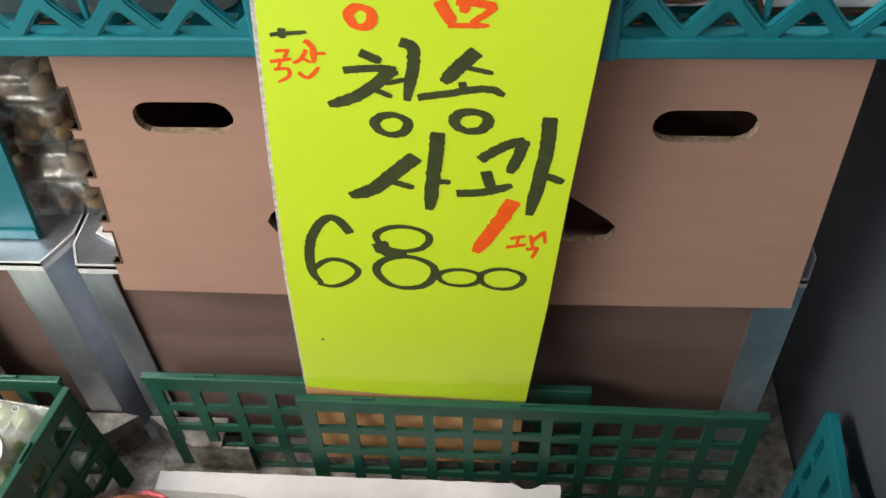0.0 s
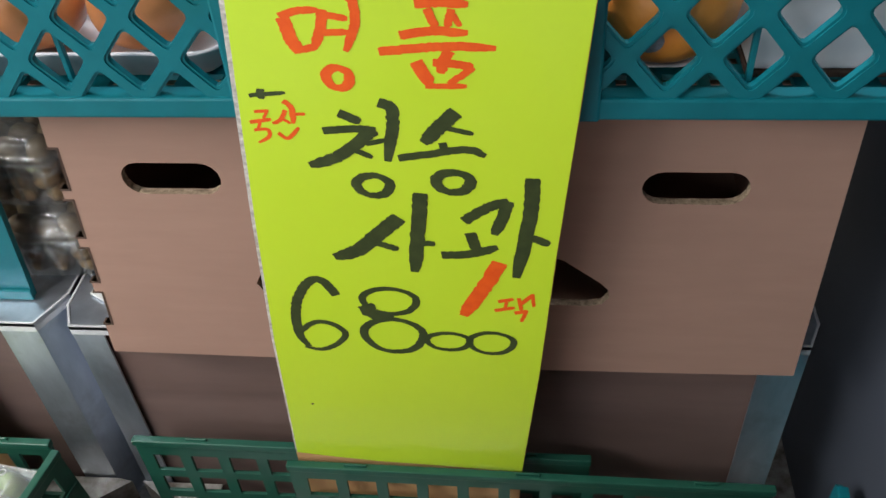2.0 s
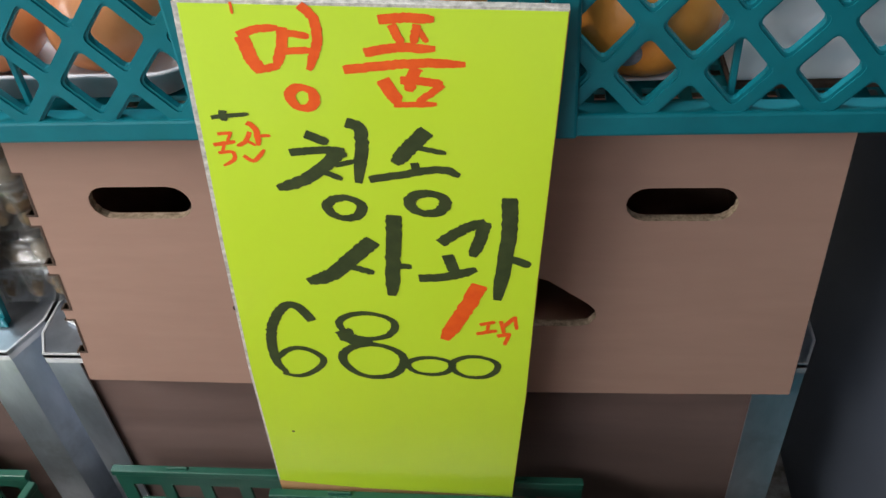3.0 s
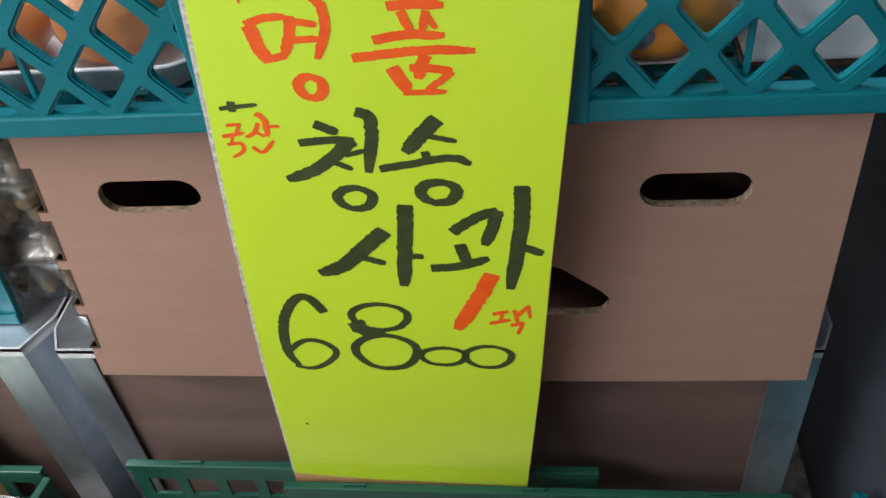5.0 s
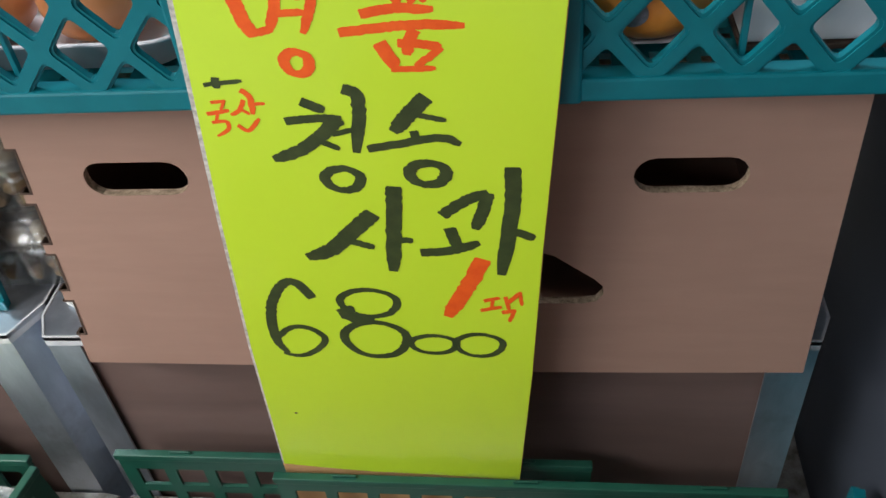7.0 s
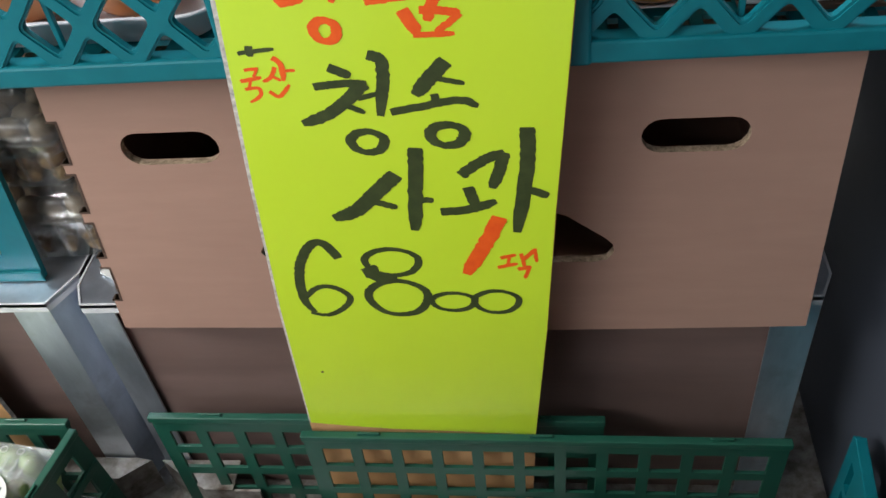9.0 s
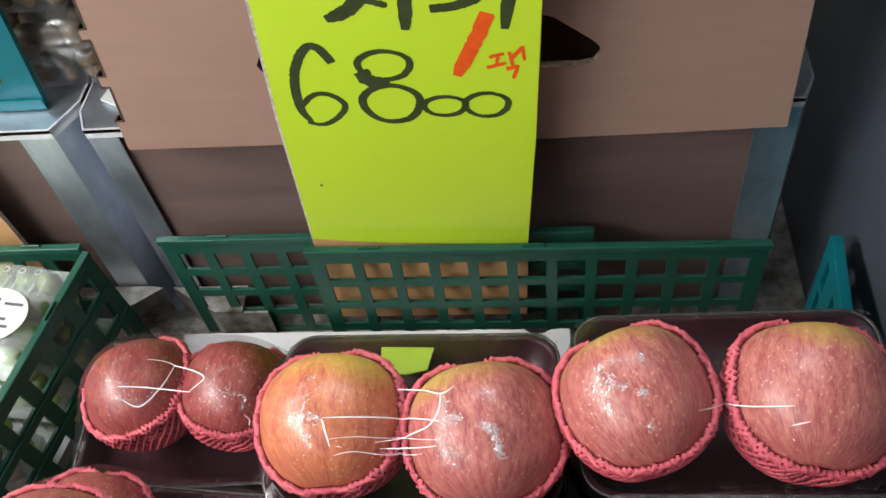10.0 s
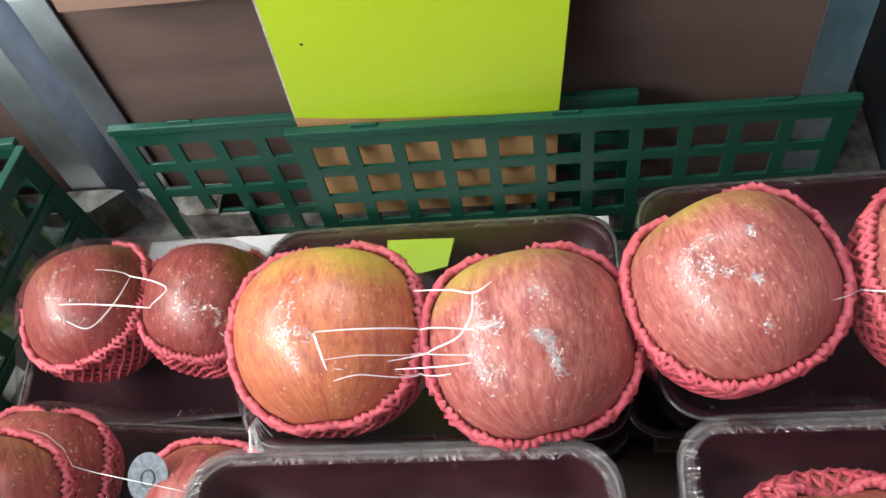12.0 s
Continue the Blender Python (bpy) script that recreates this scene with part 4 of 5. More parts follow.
def apple_pack(label, at, w, d, h, apples, creases=(), sticker=None, sign_patch=False, wrapped=True, shift=0.42, spots=(), gathers=110):
    """apples: centre (from the base's middle), radius, the stem's tilt, its bearing and the spin, net rim latitude, net pose, skin."""
    ob = thing("apple_pack", label, "apple pack", at, group="film-wrapped apple packs")
    tray = part("tray", tray_bm(w, d, h), tray_black, ob, "black plastic tray", smooth=True)
    bm = bmesh.new()
    ringed = []
    for cx, cy, a0 in ((1, 1, 0), (-1, 1, 90), (-1, -1, 180), (1, -1, 270)):
        for i in range(7):
            a = radians(a0 + 15 * i)
            ringed.append((cx * (w / 2 - 0.022) + 0.0225 * math.cos(a), cy * (d / 2 - 0.022) + 0.0225 * math.sin(a), h))
    tube(bm, ringed, 0.0013, 6, closed=True)
    part("rolled_rim", bm, tray_rim, tray, "smoky translucent tray rim", smooth=True)
    if gathers > 200:
        # gathered film lying in a soft flattened band over the rim
        bm = bmesh.new()
        wide = 0.0042
        band = [(x * (1 - 0.0015 / abs(w / 2)) + 0.0006 * noise.noise(Vector((x * 130, y * 130, 1))), y + 0.0006 * noise.noise(Vector((x * 130, y * 130, 5))), 0) for x, y, _ in ringed]
        dense = [Vector(band[i]).lerp(Vector(band[(i + 1) % len(band)]), k / 6) for i in range(len(band)) for k in range(6)]
        tube(bm, [p + Vector((0, 0, 0.0016 * noise.noise(p * 160))) for p in dense], wide, 7, closed=True)
        for v in bm.verts:
            v.co.z = h + 0.0014 + v.co.z * 0.34
        part("rim_film", bm, film_lip, tray, "hazy gathered film over the rim", smooth=True)
    for n, (c, R, turn, rim, lean, skin) in enumerate(apples):
        at = pose(*c, 0, 0, turn[1]) @ pose(0, 0, 0, turn[0], 0, 0) @ pose(0, 0, 0, 0, 0, turn[2])
        skin_bm = apple_bm(R * 0.955, n * 7.3 + c[0] * 50)
        tree = BVHTree.FromBMesh(skin_bm)
        fruit = part("apple", skin_bm, apple_skins[skin], ob, smooth=True, at=at)
        sleeve = at.to_3x3().inverted() @ pose(0, 0, 0, *lean).to_3x3()
        part("foam_net", net_bm(tree, sleeve, R, rim, c[0] * 30), foam_pink, fruit, "pink foam net sleeve", smooth=True)
    # flat green patch in place of the sign's reflection between the apples
    if sign_patch:
        part("reflection_patch", extrude_outline([(-0.030, d / 2 - 0.030), (-0.010, d / 2 - 0.034), (0.006, d / 2 - 0.030), (0.010, d / 2 - 0.010), (-0.032, d / 2 - 0.009)], h - 0.003, h - 0.001), reflection_green, ob, "bright green patch drawn as the sign's reflection")
    if wrapped:
        film = part("film", film_bm(w, d, h, [(c, R) for c, R, *_ in apples]), film_clear, ob, "clear stretched wrapping film", smooth=True)
        film.visible_shadow = False
        # pale ridges set where the film catches highlights
        if spots:
            tagged(part("glint_crinkle", crumple_bm(apples, spots, len(label)), film_fold_glint, film, "pale film crinkles drawn as glints"), kind="stuff")
        if gathers:
            tagged(part("gather", rim_crinkle_bm(w, d, h, gathers, len(label)), film_fold_glint, film, "film gathered over the tray rim"), kind="stuff")
        # white tubes along film creases, drawing their bright reflected lines
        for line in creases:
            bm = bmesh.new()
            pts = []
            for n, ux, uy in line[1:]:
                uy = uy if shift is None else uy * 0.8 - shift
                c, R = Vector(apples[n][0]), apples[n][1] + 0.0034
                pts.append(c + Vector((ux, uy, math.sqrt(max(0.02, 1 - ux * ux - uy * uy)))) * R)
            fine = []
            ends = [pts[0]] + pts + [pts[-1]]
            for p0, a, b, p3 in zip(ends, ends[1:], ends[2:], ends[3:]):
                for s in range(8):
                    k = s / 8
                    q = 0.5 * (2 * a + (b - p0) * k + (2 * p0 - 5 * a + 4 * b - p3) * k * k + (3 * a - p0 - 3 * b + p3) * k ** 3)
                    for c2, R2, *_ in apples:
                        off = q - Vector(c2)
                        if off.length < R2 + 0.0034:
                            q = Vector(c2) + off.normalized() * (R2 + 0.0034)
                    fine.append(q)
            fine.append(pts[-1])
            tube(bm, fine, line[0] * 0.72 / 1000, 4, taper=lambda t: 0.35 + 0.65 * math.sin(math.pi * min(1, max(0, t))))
            part("glint_crease", bm, film_ridge_glint, film)
    if sticker:
        (x, y, z), turn = sticker
        bm = bmesh.new()
        bmesh.ops.create_circle(bm, cap_ends=True, segments=28, radius=0.0125)
        for v in bm.verts:
            v.co.y *= 1.35
        disc = part("sticker", bm, sticker_dark, ob, "round silver-blue sticker", at=pose(x, y, z, *turn))
        bm = bmesh.new()
        tube(bm, [(0.0042 * math.cos(2 * math.pi * i / 24), 0.0055 * math.sin(2 * math.pi * i / 24), 0.0002) for i in range(24)], 0.0007, 4, closed=True)
        part("print_ring", bm, label_ink, disc, "dark printed ring")
    return ob


TOP = 0.7355
# lower layer, on the carton
apple_pack("two dark red apples in pink foam nets, lying lowest under film", pose(-0.201, 0.416, TOP, 0, 0, 4), 0.205, 0.125, 0.026, [
    ((-0.034, 0.010, 0.064), 0.0505, (-84, 10, 20), 14, (0, -8, 0), 0),
    ((0.051, 0.004, 0.061), 0.0495, (-84, -10, 80), 14, (-2, 10, 0), 0)], shift=None,
    creases=[(0.9, (0, 0.41, 0.07), (0, 0.75, 0.08), (1, -0.39, -0.06), (1, -0.21, -0.22), (1, -0.47, -0.35)),
             (0.9, (0, 0.04, -0.39), (0, 0.51, -0.37), (1, -0.44, -0.37)),
             (0.9, (0, 0.75, 0.06), (0, 0.62, -0.34), (0, 0.35, -0.63), (0, 0.11, -0.57)),
             (0.7, (1, 0.39, -0.70), (1, 0.45, -0.74), (1, 0.43, -0.80))],
    spots=[(0.05, 26, (0, 0.13, 0.09), (0, -0.09, 0.05), (0, 0.00, -0.32), (0, 0.19, -0.39)),
           (0.05, 20, (0, -0.04, -0.51), (0, 0.13, -0.56), (0, 0.37, -0.61)),
           (0.05, 30, (1, 0.15, -0.05), (1, -0.03, -0.18), (1, -0.09, -0.38)),
           (0.06, 44, (1, -0.13, -0.44), (1, 0.15, -0.46), (1, 0.42, -0.48)),
           (0.05, 20, (1, 0.42, -0.48), (1, 0.38, -0.64))])
LOW = [((-0.053, 0.0, 0.057), 0.0530, (-50, 10, 20), 10, (10, 0, 0), 0), ((0.053, 0.0, 0.057), 0.0530, (-50, 0, 70), 10, (10, 0, 0), 0)]
apple_pack("apple pack on a black tray lying under another pack", pose(0.028, 0.388, TOP), 0.212, 0.130, 0.024, LOW)
apple_pack("apple pack under another one beside the crate wall", pose(0.238, 0.392, TOP + 0.0215), 0.212, 0.130, 0.024, LOW)
apple_pack("apple pack on a black tray under the front pack", pose(0.014, 0.202, 0.770), 0.212, 0.130, 0.024, LOW)
apple_pack("apple pack under the front pack beside the crate wall", pose(0.242, 0.205, 0.770), 0.205, 0.130, 0.024, LOW)
# upper layer
B0 = Vector((0.022, 0.364, 0.849))
pack_b = apple_pack("two orange-red striped apples in pink foam nets under tight film", Matrix.Translation(B0), 0.212, 0.140, 0.022, [
    (Vector((-0.0272, 0.3385, 0.9080)) - B0, 0.0535, (-80, 4, 10), 13, (12, -4, 0), 1),
    (Vector((0.0777, 0.3295, 0.9070)) - B0, 0.0545, (-80, 10, 140), 13, (12, 4, 0), 2)], sign_patch=True,
    creases=[(0.8, (0, 0.84, 0.19), (1, -0.67, 0.22), (1, -0.42, 0.07), (1, -0.26, 0.14)),
             (0.9, (0, 0.11, -0.39), (0, 0.47, -0.33), (0, 0.90, -0.15), (1, -0.41, -0.25)),
             (0.8, (1, -0.42, 0.07), (1, -0.43, -0.13), (1, -0.56, -0.27), (1, -0.83, -0.25), (0, 0.66, -0.51)),
             (0.8, (0, 0.10, -0.40), (0, 0.15, -0.54), (0, 0.19, -0.65)),
             (0.5, (0, 0.16, -0.59), (0, 0.47, -0.52), (0, 0.89, -0.33), (1, -0.43, -0.43)),
             (0.5, (0, 0.71, -0.54), (1, -0.67, -0.43), (1, -0.44, -0.48)),
             (0.6, (0, 0.23, -0.72), (0, 0.45, -0.65), (0, 0.88, -0.45), (1, -0.62, -0.50)),
             (0.4, (0, 0.70, -0.57), (0, 0.87, -0.46), (1, -0.68, -0.49)),
             (0.4, (0, 0.25, -0.64), (0, 0.32, -0.64))], shift=None,
    spots=[(0.05, 30, (0, -0.01, 0.11), (0, -0.17, -0.02), (0, -0.24, -0.23)),
           (0.05, 34, (0, -0.12, -0.02), (0, -0.11, -0.25), (0, -0.17, -0.40)),
           (0.06, 50, (0, -0.28, -0.36), (0, 0.12, -0.40)),
           (0.05, 34, (0, -0.20, -0.42), (0, -0.08, -0.59), (0, -0.04, -0.67)),
           (0.05, 26, (1, -0.38, 0.05), (1, -0.37, -0.24)),
           (0.07, 60, (1, -0.39, -0.23), (1, -0.18, -0.26)),
           (0.09, 60, (1, -0.39, -0.42), (1, -0.38, -0.59), (1, -0.24, -0.58)),
           (0.06, 90, (1, 0.06, -0.33), (1, 0.19, -0.37)),
           (0.06, 90, (1, 0.17, -0.39), (1, 0.22, -0.50), (1, 0.24, -0.59)),
           (0.07, 20, (1, 0.03, 0.10), (1, 0.16, -0.03))])
rt = random.Random(9)
bm = bmesh.new()
for _ in range(26):
    a = rt.uniform(-0.5, 0.5)
    l = rt.uniform(0.012, 0.030)
    tube(bm, [(0, 0, 0), (0.006 * a + 0.002, -0.4 * l, 0.3 * l), (0.016 * a + 0.006, -l, -0.1 * l)], 0.0003, 3)
part("film_tuft", bm, film_fold_glint, pack_b, "bunched end of the wrapping film", at=pose(-0.100, -0.052, 0.020))
C0 = Vector((0.248, 0.366, 0.8705))
apple_pack("two rose-red apples with yellow streaks in pink foam nets under film", Matrix.Translation(C0) @ pose(0, 0, 0, 0, 0, 1), 0.212, 0.140, 0.022, [
    (Vector((0.1775, 0.3460, 0.9265)) - C0, 0.0520, (-78, 18, 60), 14, (10, -6, 0), 2),
    (Vector((0.2850, 0.3430, 0.9285)) - C0, 0.0540, (-82, -6, 200), 14, (10, 6, 0), 2)], shift=None,
    creases=[(0.7, (1, -0.95, -0.15), (1, -0.76, -0.34), (1, -0.38, -0.47)), (0.5, (0, 0.59, -0.47), (1, -0.95, -0.15)), (0.5, (1, -0.42, -0.62), (1, -0.25, -0.62))],
    spots=[(0.09, 60, (0, -0.26, 0.02), (0, -0.48, -0.06), (0, -0.52, -0.32)),
           (0.09, 60, (0, -0.32, -0.11), (0, -0.41, -0.36), (0, -0.38, -0.58)),
           (0.06, 30, (0, -0.40, -0.23), (0, -0.16, -0.33)),
           (0.04, 24, (0, -0.01, 0.07), (0, 0.00, -0.02)),
           (0.04, 30, (0, -0.03, -0.36), (0, 0.01, -0.40)),
           (0.04, 12, (0, 0.03, -0.68), (0, 0.06, -0.69))])
D0 = Vector((-0.195, 0.275, TOP))
apple_pack("three red apples in pink foam nets heaped under wrinkled film", Matrix.Translation(D0) @ pose(0, 0, 0, 0, 0, -4), 0.215, 0.150, 0.030, [
    (Vector((-0.045, -0.012, 0.112)), 0.050, (-84, 10, 30), 10, (16, 14, 0), 0),
    (Vector((-0.052, 0.025, 0.060)), 0.048, (-84, 0, 90), 12, (10, 10, 0), 0),
    (Vector((0.072, 0.008, 0.064)), 0.046, (-84, 0, 160), 14, (14, 0, 0), 0)],
    creases=[(0.5, (0, 0.1, 0.4), (0, 0.6, 0.1), (2, -0.3, 0.3)), (0.5, (0, -0.4, -0.1), (0, 0.1, -0.2), (0, 0.2, -0.4)), (0.4, (1, 0.2, 0.5), (2, 0.0, 0.5))],
    spots=[(0.14, 40, (0, -0.2, -0.2), (0, 0.0, -0.45)), (0.10, 30, (0, 0.3, 0.0), (0, 0.5, -0.3)), (0.10, 20, (2, 0.1, -0.3), (2, 0.3, -0.5))],
    sticker=((0.044, 0.016, 0.105), (40, 14, -20)))
FRONT = [((-0.050, -0.006, 0.046), 0.0440, (-60, 6, 30), 38, (0, 0, 0), 0), ((0.050, -0.006, 0.046), 0.0440, (-60, -6, 130), 38, (0, 0, 0), 0)]
DEEP = [((-0.050, -0.010, 0.043), 0.0420, (-84, 6, 30), 8, (6, 0, 0), 0), ((0.050, -0.010, 0.043), 0.0420, (-84, -6, 130), 8, (6, 0, 0), 0)]
apple_pack("apple pack on a smoky tray with hazy film rim", pose(0.012, 0.209, 0.8785), 0.208, 0.132, 0.030, DEEP,
                    creases=[(0.5, (0, 0.2, 0.5), (0, 0.6, 0.55), (1, 0.1, 0.6)), (0.5, (1, -0.1, 0.6), (1, 0.2, 0.3)), (0.5, (0, 0.0, 0.5), (0, 0.3, 0.2))], gathers=420, shift=0.1)
apple_pack("apple pack on a smoky tray beside the crate wall", pose(0.252, 0.219, 0.8785), 0.212, 0.132, 0.030, FRONT,
                    creases=[(0.5, (0, 0.2, 0.6), (0, 0.5, 0.5)), (0.5, (1, -0.2, 0.5), (1, 0.3, 0.4))], gathers=320, shift=0.1)


# ---- fruit in the upper crates ----
def round_fruit(name, label, category, mat, at, R, squash=0.9, mark=False, group=""):
    bm = bmesh.new()
    bmesh.ops.create_uvsphere(bm, u_segments=28, v_segments=16, radius=R)
    for v in bm.verts:
        v.co.z *= squash
        r = math.hypot(v.co.x, v.co.y) / R
        v.co.z -= (0.10 * R if v.co.z > 0 else -0.05 * R) * math.exp(-(r / 0.3) ** 2)
        v.co *= 1 + 0.02 * noise.noise(v.co * 25 + Vector((at[0][3] * 40, 0, 0)))
    ob = tagged(part(name, bm, mat, smooth=True, at=at), label, category, group)
    if mark:
        bm = bmesh.new()
        bmesh.ops.create_circle(bm, cap_ends=True, segments=20, radius=0.009)
        part("sticker", bm, sticker_dark, ob, "small dark printed sticker", at=pose(-0.012, -R * 0.965, -0.004, 90, 0, -10))
    return ob


def fruit_tray(label, at, w, d, h, mat):
    ob = thing("foam_tray", label, "tray", at, group="trays in the upper crates")
    part("tray", tray_bm(w, d, h, 0.002), mat, ob, smooth=True)
    return ob


FLOOR = 1.1965
fruit_tray("white foam tray of persimmons in the teal crate", pose(-0.21, 0.675, FLOOR), 0.25, 0.15, 0.022, white_paper)
for x, y in ((-0.305, 0.650), (-0.228, 0.646), (-0.148, 0.650), (-0.300, 0.720), (-0.222, 0.722), (-0.145, 0.722)):
    round_fruit("persimmon", "glossy orange-brown persimmon under film on a foam tray", "persimmon", persimmon_skin, pose(x, y, FLOOR + 0.003 + 0.033, 12, 8, x * 900), 0.0385, 0.85, group="persimmons in the crate")
fruit_tray("white foam tray of persimmons deep in the teal crate", pose(-0.46, 0.675, FLOOR), 0.22, 0.15, 0.022, white_paper)
for x, y in ((-0.50, 0.65), (-0.42, 0.65), (-0.50, 0.72), (-0.42, 0.72)):
    round_fruit("persimmon", "glossy orange-brown persimmon under film on a foam tray", "persimmon", persimmon_skin, pose(x, y, FLOOR + 0.003 + 0.033, 12, 8, x * 900), 0.0385, 0.85, group="persimmons in the crate")
fruit_tray("white foam tray of yellow-orange fruit in the teal crate", pose(0.183, 0.640, FLOOR), 0.060, 0.060, 0.006, white_paper)
for n, (x, y) in enumerate(((0.183, 0.6345), (0.188, 0.728))):
    round_fruit("yellow_fruit", "yellow-orange film-wrapped fruit in the teal crate", "orange", orange_skin, pose(x, y, FLOOR + 0.0025 + 0.0437, 10, 0, n * 60), 0.0460, 0.95, n == 0, group="yellow fruit in the crate")
fruit_tray("white foam tray in the middle crate", pose(0.035, 0.70, FLOOR), 0.16, 0.15, 0.020, white_paper)
for n, (x, y) in enumerate(((-0.005, 0.680), (0.075, 0.685))):
    round_fruit("yellow_fruit", "yellow-orange film-wrapped fruit in the teal crate", "orange", orange_skin, pose(x, y, FLOOR + 0.003 + 0.041, 10, 0, n * 60), 0.042, 0.95, group="yellow fruit in the crate")
ob = thing("white_box", "white paperboard box standing in the teal crate", "box", pose(0.40, 0.609, FLOOR, 0, 0, 0))
part("body", box_bm(-0.166, -0.022, 0, 0.16, 0.0045, 0.062, bevel=0.002), white_paper, ob)
part("base", box_bm(-0.167, -0.020, -0.002, 0.162, 0, 0.004, bevel=0.001), dark_edge, ob, "dark brown cardboard base")
part("flap", box_bm(-0.1665, -0.021, -0.001, 0.161, 0.0625, 0.0655, bevel=0.001), white_paper, ob)
ob = thing("white_box", "white paperboard box at the back of the persimmon crate", "box", pose(-0.30, 0.775, FLOOR, 0, 0, 0))
part("body", box_bm(-0.26, 0.20, 0, 0.10, 0, 0.10, bevel=0.002), white_paper, ob)


# ---- clear boxes and crate on the neighbouring table ----
def clamshell(label, at, w, d, h, fill_mat, seed, pet_clear=pet_clear):
    ob = thing("clear_fruit_box", label, "fruit box", at, group="clear fruit boxes")
    bm = tray_bm(w, d, h * 0.62, 0.001, 0.012)
    a = part("base", bm, pet_clear, ob, smooth=True)
    bm = tray_bm(w * 0.99, d * 0.99, h * 0.36, 0.001, 0.012)
    b = part("lid", bm, pet_clear, ob, smooth=True, at=pose(0, 0, h, 180, 0, 0))
    c = part("rim", box_bm(-w / 2 - 0.004, w / 2 + 0.004, -d / 2 - 0.004, d / 2 + 0.004, h * 0.62, h * 0.645, bevel=0.0008), pet_clear, ob)
    for k in range(6):
        x = -w / 2 + w * (k + 0.5) / 6
        part("groove", box_bm(x - 0.0012, x + 0.0012, -d / 2 + 0.002, -d / 2 + 0.005, h * 0.08, h * 0.55, bevel=0.0005), pet_clear, ob)
    for o in (a, b, c):
        o.visible_shadow = False
    r = random.Random(seed)
    bm = bmesh.new()
    nx, ny = int(w / 0.026), int(d / 0.026)
    for i in range(nx):
        for j in range(ny):
            for z in [0.016 + 0.0145 * q for q in range(max(2, int((h - 0.022) / 0.0145)))]:
                s = bmesh.ops.create_icosphere(bm, subdivisions=2, radius=0.0125)["verts"]
                off = Vector((-w / 2 + 0.018 + i * (w - 0.036) / max(1, nx - 1) + r.uniform(-0.002, 0.002), -d / 2 + 0.018 + j * (d - 0.036) / max(1, ny - 1) + r.uniform(-0.002, 0.002), z))
                turn = Euler((r.uniform(0, 3), r.uniform(0, 3), 0)).to_matrix()
                for v in s:
                    v.co = turn @ Vector((v.co.x * 1.15, v.co.y * 0.9, v.co.z * 0.9)) + off
    tagged(part("fruit_fill", bm, fill_mat, ob, "small dried brown fruit" if fill_mat is dates_brown else "small pale green fruit", smooth=True), kind="stuff")
    return ob


for k in range(2):
    clamshell("clear plastic box of brown dried fruit stacked on a steel table", pose(-0.388 + 0.003 * k, 0.768, 0.9062 + 0.0905 * k, 0, 0, 2 - 3 * k), 0.165, 0.130, 0.090, dates_brown, k)
clamshell("clear plastic box of brown dried fruit beside a teal crate", pose(-0.568, 0.785, 0.9062, 0, 0, 1), 0.165, 0.130, 0.090, dates_brown, 7)
bm = bmesh.new()
bmesh.ops.create_grid(bm, x_segments=10, y_segments=10, size=0.016)
for v in bm.verts:
    v.co.z = 0.010 + 0.010 * noise.noise(v.co * 120) + 0.004 * math.sin(v.co.x * 300)
    v.co.x += 0.004 * noise.noise(v.co * 90 + Vector((3, 0, 0)))
ob = part("film_scrap", bm, pet_clear, at=pose(-0.330, 0.725, 1.0880))
tagged(ob, "crumpled scrap of clear film on a fruit box", "film scrap")
tagged(part("paper_slip", extrude_outline([(-0.312, 0.690), (-0.285, 0.676), (-0.280, 0.705), (-0.303, 0.722)], 0.9065, 0.909), label_white), "small white paper slip on the steel tabletop", "paper slip")
ob = thing("plastic_crate", "teal plastic crate with round openings on the steel table", "crate", pose(-0.371, 0.684, 0.9065, 0, 0, 0), group="teal crates")
holes = []
for i in range(6):
    for j in range(2):
        cx, cz = -0.048 - 0.062 * i, 0.040 + 0.060 * j
        holes.append([(cx + 0.022 * math.cos(a) * (1 + 0.12 * math.cos(2 * a)), cz + 0.019 * math.sin(a)) for a in [2 * math.pi * k / 18 for k in range(18)]])
part("front_wall", plate([(0.004, 0.0), (0.018, 0.150), (-0.40, 0.150), (-0.40, 0.0)], holes, 0.007), teal, ob)
part("top_rim", box_bm(-0.40, 0.020, -0.004, 0.012, 0.1495, 0.160, bevel=0.002), teal, ob)
part("foot_rim", box_bm(-0.40, 0.006, -0.003, -0.0003, 0.0, 0.012, bevel=0.001), teal, ob)

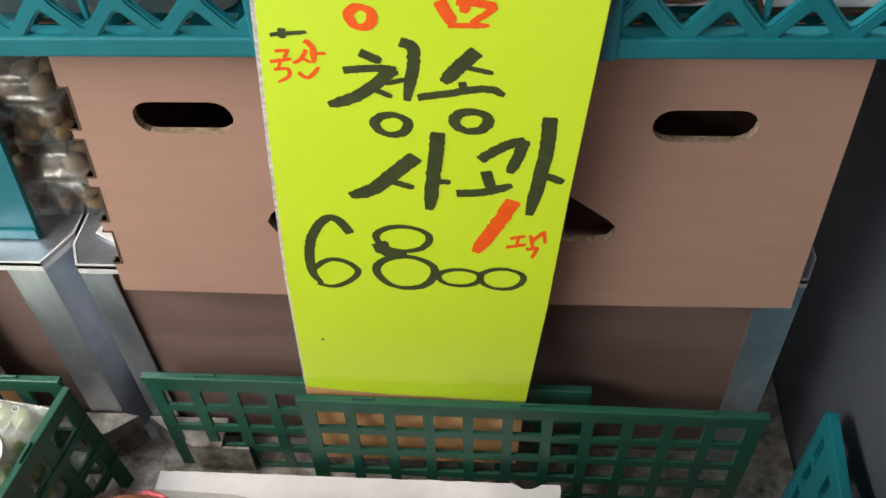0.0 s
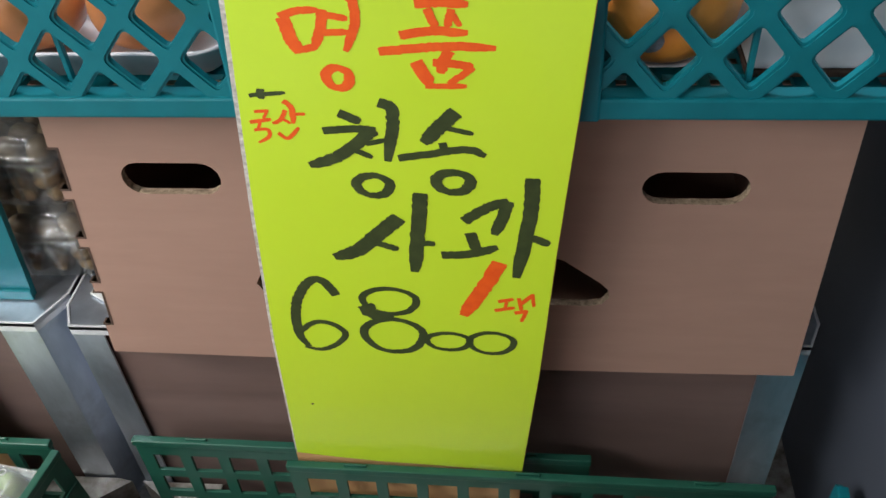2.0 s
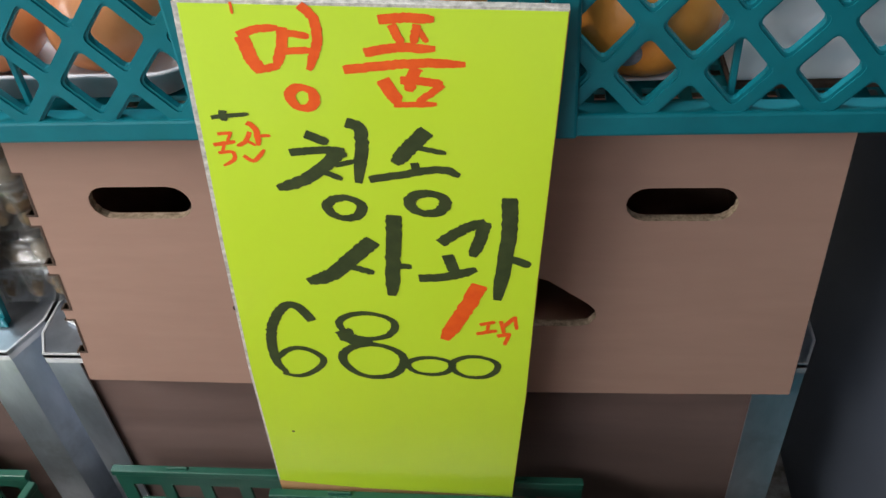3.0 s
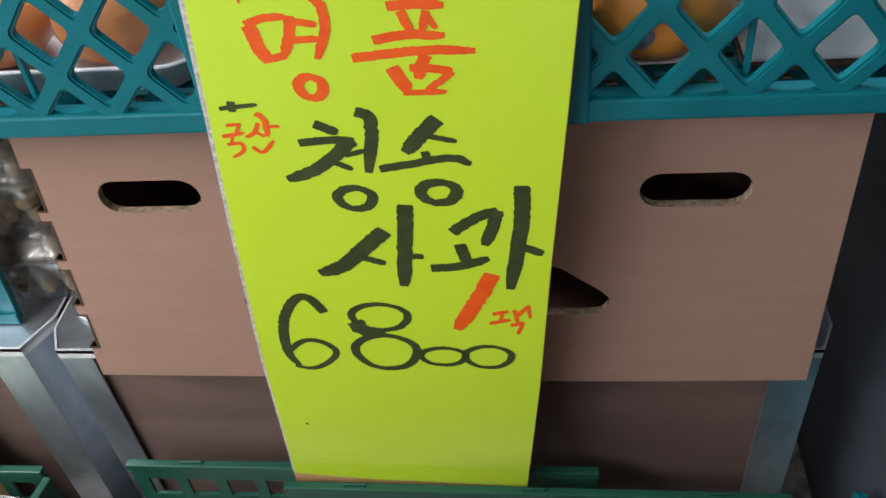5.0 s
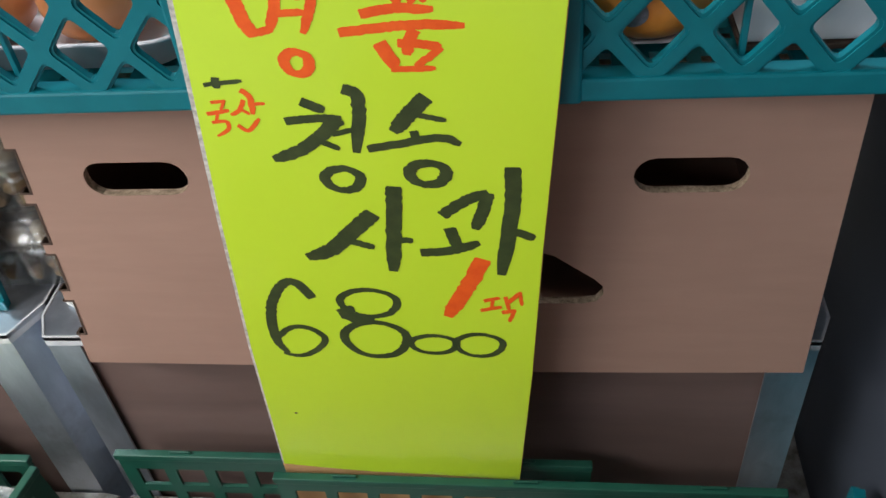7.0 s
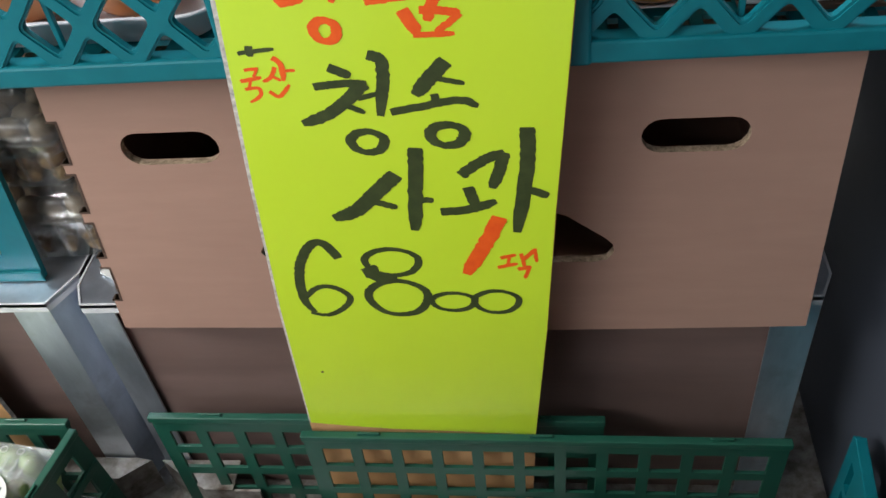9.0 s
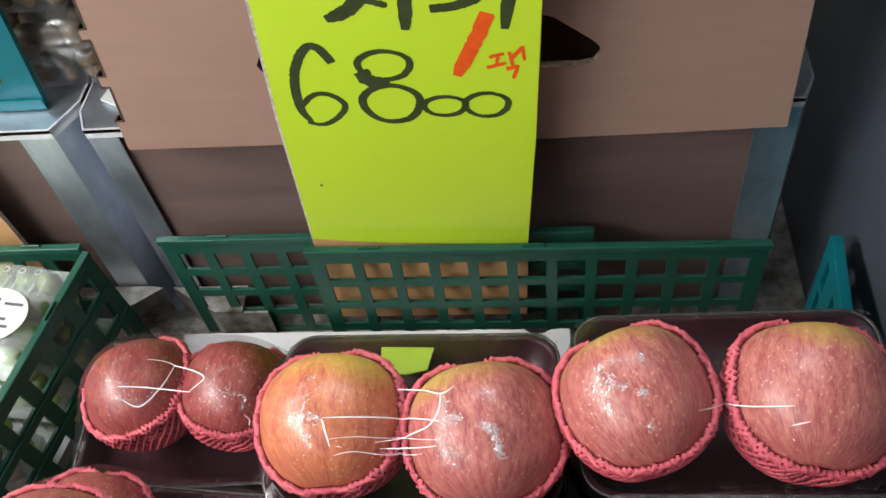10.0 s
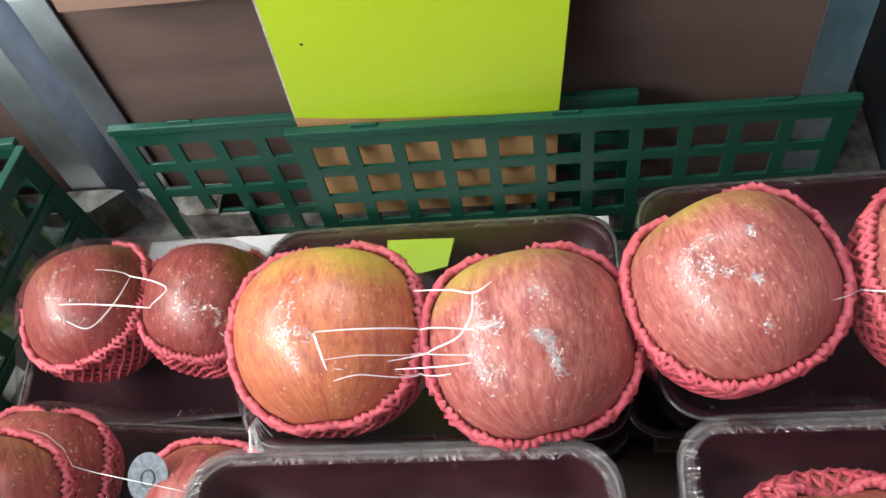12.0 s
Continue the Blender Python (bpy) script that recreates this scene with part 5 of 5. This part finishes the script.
# ---- neighbouring crate of pale green fruit ----
def berry_box(at, seed, h=0.070):
    ob = clamshell("clear ridged plastic box of pale green fruit with a white label", at, 0.150, 0.120, h, grape_green, seed, berry_clear)
    for k in range(7):
        bm = bmesh.new()
        tube(bm, [(-0.054 + 0.018 * k + 0.0035 * math.cos(q), 0.041 + 0.0032 * math.sin(q), h + 0.0004) for q in [2 * math.pi * s / 10 for s in range(10)]], 0.00035, 4, closed=True)
        part("vent_ring", bm, label_white, ob)
    for k in range(14):
        x = -0.066 + 0.0102 * k
        part("ridge", box_bm(x - 0.0012, x + 0.0012, 0.014, 0.034, h - 0.0004, h + 0.0008, bevel=0.0004), berry_clear, ob)
    bm = bmesh.new()
    bmesh.ops.create_circle(bm, cap_ends=True, segments=36, radius=0.032)
    for v in bm.verts:
        v.co.x *= 1.25
    lab = part("label", bm, label_white, ob, "oval white paper label", at=pose(0.030, -0.014, h + 0.0022))
    for x0, x1, y0, y1 in ((-0.020, 0.004, 0.012, 0.020), (0.010, 0.030, 0.013, 0.016), (-0.028, 0.020, -0.004, -0.001), (-0.024, 0.026, -0.012, -0.009), (-0.018, 0.014, -0.020, -0.017)):
        part("print_bar", box_bm(x0, x1, y0, y1, 0.0002, 0.0005), label_ink, lab)
    return ob


base_box = thing("kraft_carton", "plain white paperboard carton under the green fruit boxes", "carton")
part("body", extrude_outline([(-0.74, 0.16), (-0.440, 0.16), (-0.366, 0.575), (-0.74, 0.575)], DECK + 0.001, 0.646), white_paper, base_box)
for x, y, z, r in ((-0.436, 0.520, 0.7285, -8), (-0.462, 0.386, 0.7285, -9), (-0.490, 0.253, 0.7285, -8), (-0.612, 0.505, 0.7285, 1)):
    berry_box(pose(x, y, 0.6465, 0, 0, r), int(x * 77) + int(y * 31), 0.080)
    berry_box(pose(x, y, z + 0.0015, 0, 0, r), int(x * 100) + int(y * 100), 0.095 if 0.3 < y < 0.4 else 0.080)
ob = thing("price_sign", "yellow price sign on tan board behind the neighbouring crate", "price sign", pose(-0.668, 0.6365, 0.602, 2, 0, 0))
part("board", plate([(0, 0), (0.222, 0), (0.218, 0.36), (0, 0.36)], [], 0.005, edge_slot=1), (board_tan, board_white), ob)
part("paper", plate([(0.0, 0.20), (0.209, 0.20), (0.206, 0.355), (0.0, 0.355)], [], 0.0005), paper_yellow, ob, at=Matrix.Translation((0, -0.0007, 0)))
